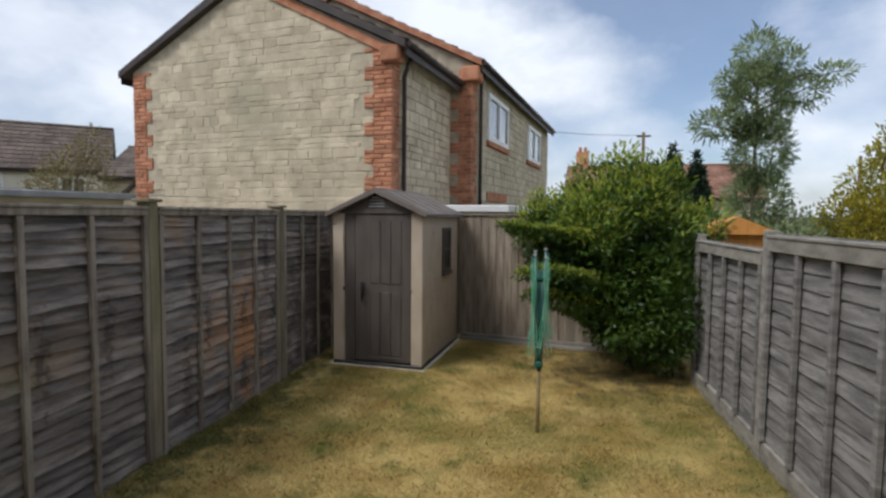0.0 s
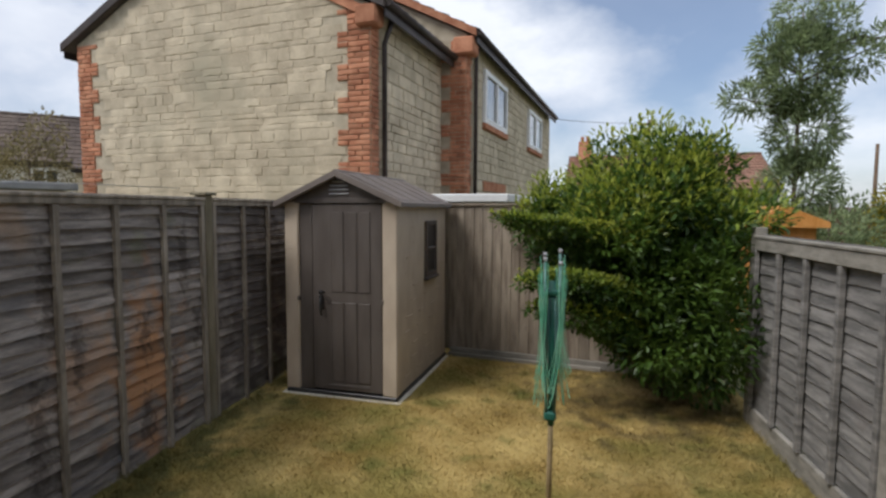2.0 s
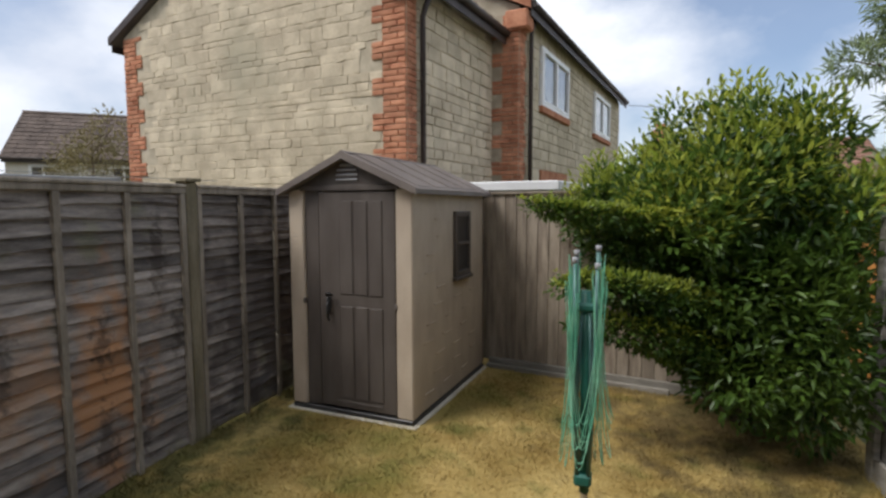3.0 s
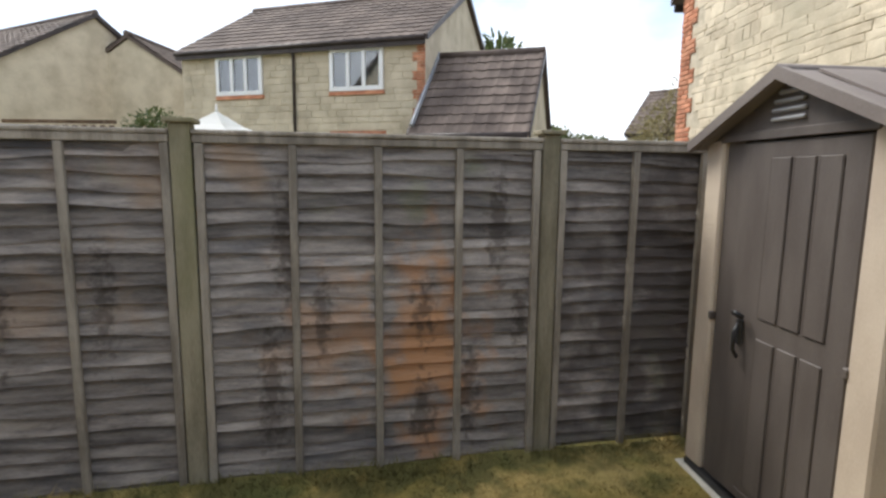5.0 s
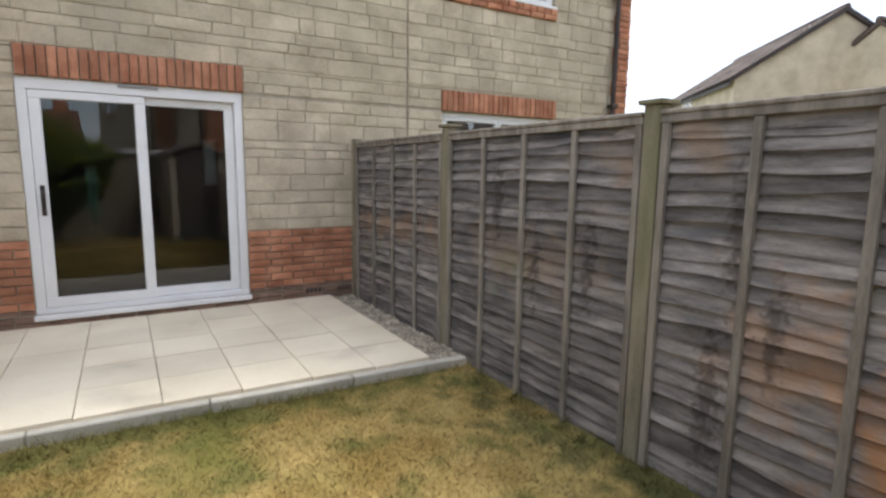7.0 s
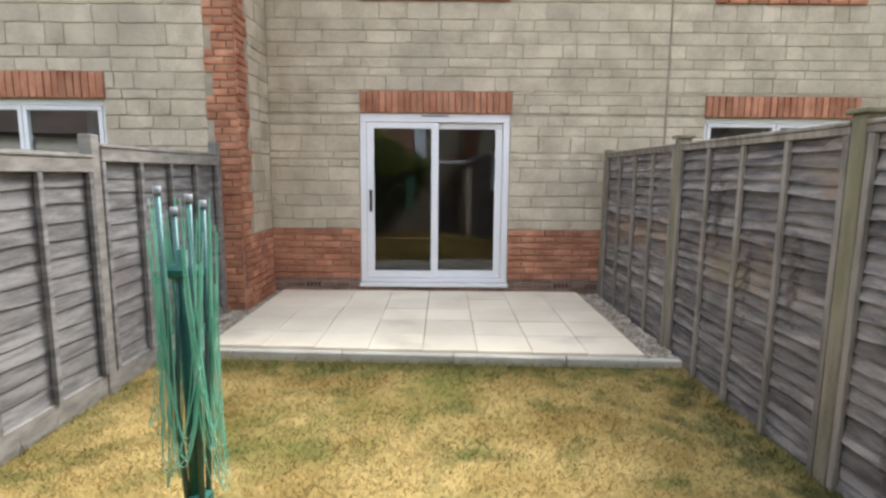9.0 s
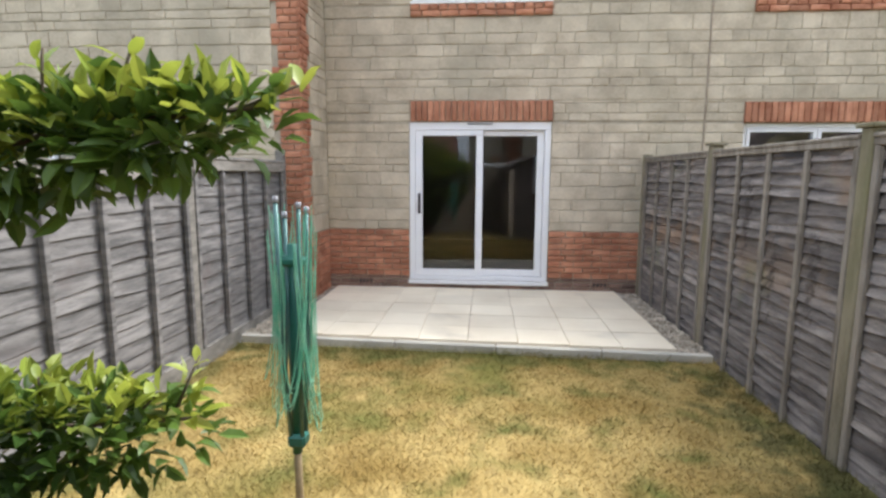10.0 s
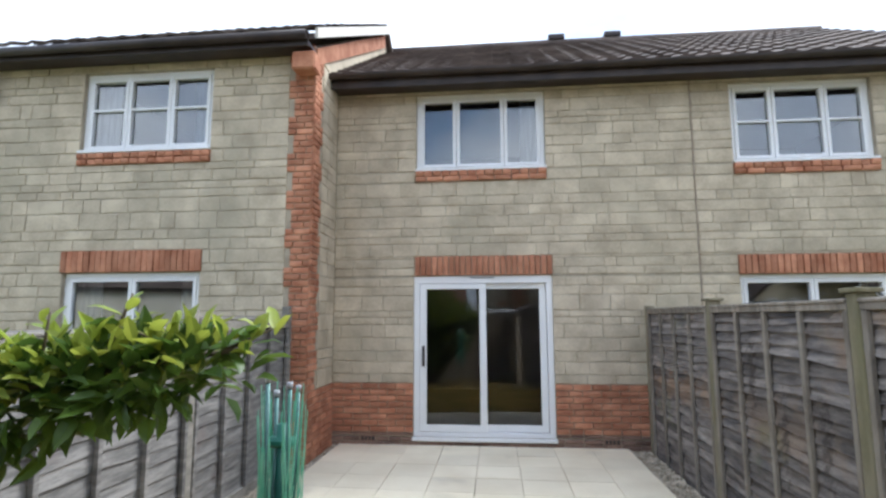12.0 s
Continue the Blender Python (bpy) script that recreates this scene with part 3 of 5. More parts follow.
window("window_1", mid(WIN2), 0, 1.70, 1.065, (0.30, 0.40, 0.30), curtains=(-1,), label="white plastic three-light upstairs window with one pale curtain")
window("window_2", mid(WIN3), 0, 1.695, 1.06, (0.30, 0.40, 0.30), ((0, 0.52), (1, 0.52), (2, 0.52)), label="white plastic upstairs window with a middle glazing bar")
window("window_3", (mid(DOOR3)[0], 0, 0.19), 0, 1.75, 1.99, (0.5, 0.5), label="white plastic patio door of the neighbouring house")


def sliding_door():
    a, b, c, d = DOOR
    w, h = b - a, d - c
    bm = bmesh.new()
    f = 0.075
    box(bm, -w / 2, w / 2, -0.14, -0.012, 0, 0.05, 0.004)
    box(bm, -w / 2, w / 2, -0.14, -0.014, h - 0.095, h, 0.004)
    box(bm, -w / 2, -w / 2 + f, -0.14, -0.016, 0.05, h - 0.095, 0.004)
    box(bm, w / 2 - f, w / 2, -0.14, -0.016, 0.05, h - 0.095, 0.004)
    ob = tagged(link("door_1", bm, "white_plastic"), "white plastic sliding patio door, shut, with two tall panes", "door", kind="structure")
    ob.matrix_basis = pose((a + b) / 2, 0, c)
    part("threshold", boxed(-w / 2 - 0.012, w / 2 + 0.012, -0.10, 0.055, -0.045, -0.002, 0.006), "white_plastic", ob)
    part("trickle_vent", boxed(-0.16, 0.16, -0.013, 0.004, h - 0.032, h - 0.016, 0.004), "grey_plastic", ob)
    s = 0.085
    for name, x0, x1, y in (("sliding_leaf", -0.045, w / 2 - f - 0.003, -0.068), ("fixed_leaf", -w / 2 + f + 0.003, 0.045, -0.118)):
        z0, z1 = 0.054, h - 0.099
        bm = bmesh.new()
        box(bm, x0, x1, y, y + 0.045, z0, z0 + s, 0.005)
        box(bm, x0, x1, y, y + 0.045, z1 - s * 0.8, z1, 0.005)
        box(bm, x0, x0 + s, y + 0.001, y + 0.044, z0 + s, z1 - s * 0.8, 0.005)
        box(bm, x1 - s, x1, y + 0.001, y + 0.044, z0 + s, z1 - s * 0.8, 0.005)
        leaf = part(name, bm, "white_plastic", ob)
        p = part("pane", boxed(x0 + s - 0.005, x1 - s + 0.005, y + 0.018, y + 0.026, z0 + s - 0.005, z1 - s * 0.8 + 0.005), DOOR_GLASS, leaf)
        p.visible_shadow = False
        if name == "sliding_leaf":
            bm = bmesh.new()
            box(bm, x1 - 0.062, x1 - 0.028, y + 0.045, y + 0.055, 0.86, 1.12, 0.004)
            tube(bm, [(x1 - 0.045, y + 0.05, 0.90), (x1 - 0.045, y + 0.085, 0.92), (x1 - 0.045, y + 0.09, 0.99), (x1 - 0.045, y + 0.085, 1.06), (x1 - 0.045, y + 0.05, 1.08)], 0.009)
            part("handle", bm, "dark_fascia", leaf, "dark metal pull handle")
    return ob


sliding_door()

# roof of our terrace
roof = thing("roof_main", "dark brown tiled roof with black gutter", "roof", kind="structure")
SL = Vector((0, -3.86, 2.31))
tiled_roof("tiles", (WALL_X0 - 0.15, 0.36, EAVE + 0.04), (1, 0, 0), SL, 28, 14, 0.30, SL.length / 14, "roof_tile", roof)
part("rear_slope", prism(bmesh.new(), [(0.36, EAVE), (-3.5, EAVE + 2.30), (-7.4, EAVE), (-7.4, EAVE - 0.06), (-3.5, EAVE + 2.2), (0.36, EAVE - 0.06)], "x", WALL_X0 - 0.15, WALL_X1), "roof_tile", roof)
part("soffit", boxed(WALL_X0 - 0.1, WALL_X1 - 0.002, 0.03, 0.34, EAVE - 0.10, EAVE - 0.065), "dark_fascia", roof)
part("fascia", boxed(WALL_X0 - 0.1, WALL_X1 - 0.002, 0.34, 0.365, EAVE - 0.15, EAVE + 0.03, 0.004), "dark_fascia", roof)
bm = bmesh.new()
prism(bm, [(0.37 + 0.06 + 0.06 * math.cos(t), EAVE + 0.01 + 0.06 * math.sin(t)) for t in [math.pi + k * math.pi / 8 for k in range(9)]] + [(0.37 + 0.11, EAVE + 0.01), (0.37 + 0.01, EAVE + 0.01)][:1], "x", WALL_X0 - 0.12, WALL_X1 - 0.004)
part("gutter", bm, "dark_fascia", roof)
bm = tube(bmesh.new(), [(WALL_X0 - 0.16, -3.5, EAVE + 2.33), (WALL_X1, -3.5, EAVE + 2.33)], 0.11)
part("ridge", bm, "roof_tile", roof)
for x in (-2.85, -3.95):
    v = part("ridge_vent", boxed(x - 0.16, x + 0.16, -3.62, -3.38, EAVE + 2.40, EAVE + 2.52, 0.02), "dark_fascia", roof)
part("gable_wall", prism(bmesh.new(), [(-0.28, -0.1), (-0.28, EAVE - 0.05), (-3.5, EAVE + 2.15), (-7.0, EAVE - 0.05), (-7.0, -0.1)], "x", WALL_X0 + 0.002, WALL_X0 + 0.28), "far_stone", roof)
wall_mesh("far_wall", WALL_X0 + 0.28, 4.2, -0.1, EAVE - 0.05, [(-3.3, -2.3, 0.9, 2.6)], lambda u, n, z: (u, -6.72 + n, z), "far_stone", roof)
# brick corner and downpipe at the terrace's far end
lay([(WALL_X0, WALL_X0 + (0.33 if (k // 3) % 2 else 0.22), 0.1 + k * 0.075, 0.17 + k * 0.075) for k in range(62)], (0, 0, 0), (1, 0, 0), (0, 1, 0), 0.034, BRICKS, "corner_brick", "brick", wall_house, limit=0)
dp = thing("downpipe", "black plastic rainwater downpipe on the house corner", "downpipe", "rainwater downpipes")
part("pipe", tube(bmesh.new(), [(-7.36, 0.40, 4.80), (-7.36, 0.36, 4.70), (-7.36, 0.10, 4.45), (-7.36, 0.085, 4.3), (-7.36, 0.085, 2.2), (-7.36, 0.085, 0.0)], 0.036, n=10), "dark_fascia", dp)
for z in (0.9, 2.4, 3.9):
    part("bracket", boxed(-7.42, -7.30, 0.03, 0.135, z, z + 0.05, 0.004), "dark_fascia", dp)

# ---- the projecting house beside ours: face on y = 0.95 ----
LY, LX0, LX1, LEAVE = 0.95, 0.565, 4.78, 4.83
LWIN = (1.84, 3.53, 3.69, 4.72)
LLOW = (1.89, 3.62, 1.05, 2.21)
LLINT = [(1.87, 3.64, 2.215, 2.475)]
LSILL = [(1.83, 3.54, 3.53, 3.685)]
wall_left = wall_mesh("wall_east", LX0, LX1, -0.1, LEAVE + 0.1, [LWIN, LLOW], lambda u, n, z: (u, LY + n, z), "mortar", label="shaded cream stone wall with red brick corners, next house")
quoin = [(LX0, LX0 + 0.30, 0.0, LEAVE + 0.1)]
lay(courses(LX0, LX1, 0.0, LEAVE + 0.1, [LWIN, LLOW, *LLINT, *LSILL, *quoin], (0.15, 0.52), (0.075, 0.20), 0.010, r), (0, LY, 0), (1, 0, 0), (0, 1, 0), 0.012, STONES, "stone", "stone", wall_left, near=(2.0, 3.0), limit=160)


def quoins(u0, sign, z0, z1, origin, ua, na, parent, limit, name="quoin_brick", wide=0.31, slim=0.24):
    """A toothed brick corner; u0 is the corner and sign the way into the wall."""
    k, z, res = 0, z0, []
    while z < z1 - 0.05:
        w = wide if (k // 3) % 2 else slim
        cut = [0, w * (0.66 if k % 2 else 0.34), w]
        for a, b in zip(cut, cut[1:]):
            lo, hi = sorted((u0 + sign * a, u0 + sign * b))
            res.append((lo + 0.005, hi - 0.005, z + 0.005, z + 0.070))
        k, z = k + 1, z + 0.075
    lay(res, origin, ua, na, 0.020, BRICKS, name, "brick", parent, near=(u0, 1.8), limit=limit)


quoins(LX0, 1, 0.0, LEAVE + 0.1, (0, LY, 0), (1, 0, 0), (0, 1, 0), wall_left, 120)
for a, b, c, d in LLINT:
    n = round((b - a) / 0.075)
    lay([(a + (b - a) * k / n + 0.005, a + (b - a) * (k + 1) / n - 0.005, c, d) for k in range(n)], (0, LY, 0), (1, 0, 0), (0, 1, 0), 0.030, BRICKS, "lintel_brick", "brick", wall_left)
for a, b, c, d in LSILL:
    lay(courses(a, b, c, d, [], (0.112, 0.112), (0.072, 0.072), 0.01, r), (0, LY, 0), (1, 0, 0), (0, 1, 0), 0.045, BRICKS, "sill_brick", "brick", wall_left)
window("window_4", (2.685, LY, LWIN[2]), 0, 1.69, 1.03, (0.32, 0.36, 0.32), ((0, 0.55), (1, 0.55), (2, 0.55)), curtains=(-1, 1), label="white plastic upstairs window with glazing bars and curtains")
window("window_5", (2.755, LY, LLOW[2]), 0, 1.73, 1.16, (0.5, 0.5), curtains=(-1, 1), label="white plastic ground floor window with pale curtains")
room("next_bedroom", 0.9, 3.9, -2.6, 0.66, 2.75, 4.95, "dim bedroom in the projecting house")
room("next_room", 0.9, 3.9, -2.6, 0.66, 0.17, 2.52, "dim ground floor room in the projecting house")
# its return wall, from our wall to its corner, and the gable above our roof
wall_return = wall_mesh("wall_return", 0.0, LY - 0.28, -0.1, LEAVE + 0.1, [], lambda u, n, z: (LX0 - n, u, z), "mortar", label="narrow cream stone return wall with brick corner")
lay(courses(0.03, LY - 0.30, PL, LEAVE + 0.1, [], (0.20, 0.50), (0.09, 0.22), 0.010, r), (LX0, 0, 0), (0, 1, 0), (-1, 0, 0), 0.012, STONES, "stone", "stone", wall_return)
lay(courses(0.03, LY, 0.06, PL, [], (0.225, 0.225), (0.075, 0.075), 0.010, r, bond=True), (LX0, 0, 0), (0, 1, 0), (-1, 0, 0), 0.02, BRICKS, "brick", "brick", wall_return)
quoins(LY + 0.03, -1, PL, LEAVE + 0.1, (LX0, 0, 0), (0, 1, 0), (-1, 0, 0), wall_return, 120)
lroof = thing("roof_next", "dark tiled roof of the projecting house with brick verge", "roof", kind="structure")
SL2 = Vector((0, -4.2, 2.42))
tiled_roof("tiles", (LX0 - 0.12, LY + 0.32, LEAVE + 0.14), (1, 0, 0), SL2, 16, 15, 0.288, SL2.length / 15, "roof_tile", lroof)
part("rear_slope", prism(bmesh.new(), [(LY + 0.30, LEAVE + 0.10), (LY - 3.88, LEAVE + 2.52), (LY - 8.1, LEAVE + 0.10), (LY - 8.1, LEAVE), (LY - 3.88, LEAVE + 2.40), (LY + 0.30, LEAVE + 0.03)], "x", LX0 - 0.10, LX1 + 0.25), "roof_tile", lroof)
part("gable_wall", prism(bmesh.new(), [(LY - 0.3, LEAVE - 0.4), (LY - 0.05, LEAVE + 0.1), (LY - 3.88, LEAVE + 2.38), (LY - 7.8, LEAVE + 0.1), (LY - 7.8, LEAVE - 0.4)], "x", LX0 + 0.004, LX0 + 0.28), "far_stone", lroof)
part("brick_band", prism(bmesh.new(), [(LY + 0.02, LEAVE - 0.16), (LY + 0.02, LEAVE + 0.06), (LY - 3.88, LEAVE + 2.38), (LY - 3.88, LEAVE + 2.12)], "x", LX0 - 0.03, LX0 + 0.003), "brick", lroof, "red brick band under the verge")
part("verge", prism(bmesh.new(), [(LY + 0.33, LEAVE + 0.02), (LY + 0.33, LEAVE + 0.15), (LY - 3.88, LEAVE + 2.57), (LY - 3.88, LEAVE + 2.40)], "x", LX0 - 0.14, LX0 - 0.102), "render_paint", lroof)
part("corbel", boxed(LX0 - 0.08, LX0 + 0.20, LY + 0.036, LY + 0.26, LEAVE - 0.30, LEAVE - 0.08, 0.02), "brick", lroof)
part("soffit", boxed(LX0 - 0.02, LX1 + 0.2, LY + 0.035, LY + 0.30, LEAVE - 0.03, LEAVE + 0.01), "dark_fascia", lroof)
part("fascia", boxed(LX0 - 0.02, LX1 + 0.2, LY + 0.30, LY + 0.325, LEAVE - 0.06, LEAVE + 0.12, 0.004), "dark_fascia", lroof)
part("gutter", tube(bmesh.new(), [(LX0 - 0.02, LY + 0.38, LEAVE + 0.05), (LX1 + 0.22, LY + 0.38, LEAVE + 0.03)], 0.055, n=10), "dark_fascia", lroof)
dp2 = thing("downpipe", "black plastic rainwater downpipe on the house corner", "downpipe", "rainwater downpipes")
part("pipe", tube(bmesh.new(), [(4.72, LY + 0.38, 5.0), (4.72, LY + 0.34, 4.88), (4.72, LY + 0.10, 4.65), (4.72, LY + 0.085, 4.5), (4.72, LY + 0.085, 0)], 0.036, n=10), "dark_fascia", dp2)
part("far_corner_wall", boxed(LX1 - 0.28, LX1, -6.7, LY - 0.28, -0.1, LEAVE), "far_stone", lroof)

# ---- patio ----
def patio_front(x):
    return 2.215 - 0.046 * (x - 0.5)


bm = bmesh.new()
prism(bm, [(-0.0, -0.1), (2.2, -0.1), (2.2, 0.055), (0.0, 0.055)], "x", -3.37, 0.78)
for v in bm.verts:
    if v.co.y > 1:
        v.co.y = patio_front(v.co.x) - 0.07
patio = tagged(link("patio", bm, "joint_sand"), "raised patio of pale cream square concrete slabs", "patio", kind="structure")
slab_mesh = []
for s in range(4):
    bm = bmesh.new()
    box(bm, -0.5, 0.5, -0.5, 0.5, 0, 1)
    bmesh.ops.bevel(bm, geom=[e for e in bm.edges if all(v.co.z > 0.5 for v in e.verts)], offset=0.009, segments=2, affect="EDGES")
    me = bpy.data.meshes.new("slab")
    bm.to_mesh(me)
    bm.free()
    me.materials.append(MATS["slab"])
    slab_mesh.append(me)
rs = random.Random(11)
for i in range(8):
    for j in range(5):
        ob = new("slab", slab_mesh[rs.randrange(4)])
        ob.parent = patio
        x = -3.11 + 0.4455 * (i + 0.5)
        d = (patio_front(x) - 0.085) / 5
        y = 0.01 + d * (j + 0.5)
        ob.matrix_basis = pose(x, y, 0.05, rs.uniform(-.25, .25), rs.uniform(-.25, .25), rs.uniform(-.3, .3)) @ Matrix.Diagonal((0.440, d - 0.006, 0.043 + rs.uniform(-.002, .002), 1))
x = -3.375
while x < 0.70:
    w = min(0.9, 0.78 - x)
    k = link("kerb_stone", boxed(-w / 2 + 0.004, w / 2 - 0.004, -0.066, 0.0, -0.12, 0.074, 0.008), "kerb", patio)
    k.matrix_basis = pose(x + w / 2, patio_front(x + w / 2), 0, 0, 0, math.degrees(math.atan(-0.046)))
    x += w
gv, gf = [], []
for x0, x1 in ((-3.37, -3.12), (0.47, 0.76)):
    for k in range(1500):
        cx, cy, sz = rs.uniform(x0, x1), rs.uniform(0.02, 2.12 + (0.19 if x0 < 0 else 0)), rs.uniform(0.006, 0.016)
        base = len(gv)
        z = 0.058 + rs.uniform(0, 0.02)
        a = rs.uniform(0, 6.28)
        gv += [(cx + sz * math.cos(a + q * 1.571) * rs.uniform(.7, 1.2), cy + sz * math.sin(a + q * 1.571) * rs.uniform(.7, 1.2), z) for q in range(4)] + [(cx, cy, z + sz * 0.8), (cx, cy, z - sz)]
        gf += [(base + q, base + (q + 1) % 4, base + 4) for q in range(4)] + [(base + (q + 1) % 4, base + q, base + 5) for q in range(4)]
tagged(raw("gravel", gv, gf, "gravel"), "strip of mixed buff gravel beside the patio slabs", "gravel", kind="stuff")

nx = thing("terrace_house", "cream stone terrace house set back, with a warm tiled roof", "house", at=(6.6, -4.2, 0))
part("wall", wall_prism(-2.3, 2.3, -3.0, 3.0, 4.05, 5.9, "x"), "far_stone", nx)
part("roof", prism(bmesh.new(), [(3.25, 3.80), (0.0, 5.95), (-3.25, 3.80), (-3.25, 3.70), (0.0, 5.82), (3.25, 3.70)], "x", -2.4, 2.4), "warm_tile", nx)
tiled_roof("tiles", (-2.4, 3.27, 3.82), (1, 0, 0), Vector((0, -3.25, 2.15)), 16, 11, 0.30, 3.9 / 11, "warm_tile", nx)
part("gutter", tube(bmesh.new(), [(-2.4, 3.32, 3.74), (2.4, 3.32, 3.74)], 0.055, n=8), "dark_fascia", nx)

# ---- fences ----
def slat_mesh(seed, length, height, material, wave=0.015):
    """A waney-edged overlapping board: upper edge straight, lower edge wavy and proud."""
    r = random.Random(seed)
    n = 22
    ph = [r.uniform(0, 6.28) for _ in range(3)]
    bm = bmesh.new()
    rows = []
    for i in range(n + 1):
        u = length * (i / n - 0.5)
        w = wave * (math.sin(u * 2.3 + ph[0]) + 0.6 * math.sin(u * 5.1 + ph[1]) + 0.40 * math.sin(u * 12 + ph[2]))
        rows.append([bm.verts.new(p) for p in ((-0.010, u, height * 0.80), (0.026 + 0.3 * w, u, -height * 0.50 + w), (0.012, u, -height * 0.50 + w + 0.004), (-0.017, u, height * 0.80))])
    for a, b in zip(rows, rows[1:]):
        for k in range(4):
            bm.faces.new((a[k], b[k], b[(k + 1) % 4], a[(k + 1) % 4]))
    bm.faces.new(rows[0])
    bm.faces.new(rows[-1][::-1])
    bmesh.ops.recalc_face_normals(bm, faces=bm.faces[:])
    me = bpy.data.meshes.new("slat")
    bm.to_mesh(me)
    bm.free()
    me.materials.append(MATS[material])
    return me


def lap_panel(fence, y0, y1, x, z0, z1, face, slats, rows, woods, battens=5, rail=0.05, batten_t=0.022, skew=0.0, relief=1.0):
    """One lap panel between two posts; face is +1 or -1, the side (along x) that the boards and battens show to."""
    L, h = y1 - y0, z1 - z0
    ob = part("panel", boxed(-0.032, 0.034 + batten_t, -L / 2, L / 2, h - 0.012, h + 0.010, 0.005), woods[1], fence)
    ob.matrix_basis = pose(x, (y0 + y1) / 2, z0, 0, 0, (0 if face > 0 else 180) + skew)
    step = (h - rail) / rows
    r = random.Random(int(y0 * 100) + face)
    for k in range(rows + 1):
        o = new("slat", slats[r.randrange(len(slats))])
        o.parent = ob
        flip = -1 if r.random() < 0.5 else 1
        o.matrix_basis = pose(-0.004 * (k == rows), 0, min(step * (k + 0.5) + 0.01 + r.uniform(-.006, .006), h - step * 0.68), r.uniform(-.35, .35) * (k < rows - 1), r.uniform(-0.7, 0.5) * relief, 0) @ Matrix.Diagonal((relief, flip * L / 1.8, 1.10 * step / 0.115, 1))
    for k in range(battens):
        yb = -L / 2 + 0.022 + (L - 0.044) * k / (battens - 1)
        lean = pose(0, yb, 0, r.uniform(-.25, .25), 0, 0)
        part("batten", boxed(0.020, 0.026 + batten_t, -0.019, 0.019, 0.0, h - rail - 0.002, 0.003), woods[0], ob).matrix_basis = lean
        part("rear_batten", boxed(-0.030, -0.008, yb - 0.019, yb + 0.019, 0.0, h - rail * 0.4, 0.003), woods[0], ob)
    part("top_rail", boxed(0.018, 0.026 + batten_t, -L / 2, L / 2, h - rail, h - 0.012, 0.004), woods[1], ob)
    return ob


def fence_post(fence, x, y, top, wood, cap=True, s=0.095):
    ob = part("post", boxed(-s / 2, s / 2, -s / 2, s / 2, -0.3, top - (0.035 if cap else 0), 0.006), wood, fence)
    ob.matrix_basis = pose(x, y, 0, 0, 0, 0)
    if cap:
        part("cap", boxed(-s * 0.72, s * 0.72, -s * 0.72, s * 0.72, top - 0.035, top - 0.012, 0.004), wood, ob)
    return ob


FX = -3.41
slats_l = [slat_mesh(s, 1.8, 0.115, "weathered_larch") for s in range(6)]
POSTS_L = [0.12, 2.04, 3.93, 5.76, 7.62]
long_fence = thing("lap_fence", "weathered grey-brown waney lap fence with mossy capped posts", "fence")
for y, top in zip(POSTS_L, (1.80, 1.84, 1.83, 1.82, 1.82)):
    fence_post(long_fence, FX, y, top, "mossy_post", cap=y > 1)
for a, b in zip(POSTS_L, POSTS_L[1:]):
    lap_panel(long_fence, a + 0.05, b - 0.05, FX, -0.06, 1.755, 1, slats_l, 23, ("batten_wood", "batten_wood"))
lap_panel(long_fence, 7.67, 8.26, FX, -0.06, 1.755, 1, slats_l, 23, ("batten_wood", "batten_wood"), battens=3)

slats_r = [slat_mesh(s + 40, 1.8, 0.115, "grey_lap", 0.008) for s in range(6)]
RXA, RXB = (0.775, 0.95), (0.825, 6.50)


def rx(y):
    return RXA[0] + (RXB[0] - RXA[0]) * (y - RXA[1]) / (RXB[1] - RXA[1])


POSTS_R = [1.06, 2.92, 4.78, 6.50]
low_fence = thing("low_lap_fence", "pale silver-grey lap fence with broad top rails, stepped down", "fence")
SKEW = math.degrees(math.atan2(-(RXB[0] - RXA[0]), RXB[1] - RXA[1]))
for y, top in zip(POSTS_R, (1.80, 1.74, 1.64, 1.56)):
    fence_post(low_fence, rx(y), y, top, "grey_rail", cap=False, s=0.085)
for (a, b), z1 in zip(zip(POSTS_R, POSTS_R[1:]), (1.67, 1.60, 1.49)):
    lap_panel(low_fence, a + 0.045, b - 0.045, rx((a + b) / 2), 0.16, z1, -1, slats_r, 13, ("grey_lap", "grey_rail"), rail=0.10, batten_t=0.026, skew=SKEW, relief=0.45)
    g = part("gravel_board", boxed(-0.03, 0.012, -(b - a) / 2 + 0.045, (b - a) / 2 - 0.045, -0.05, 0.155, 0.005), "grey_rail", low_fence)
    g.matrix_basis = pose(rx((a + b) / 2), (a + b) / 2, 0, 0, 0, SKEW)

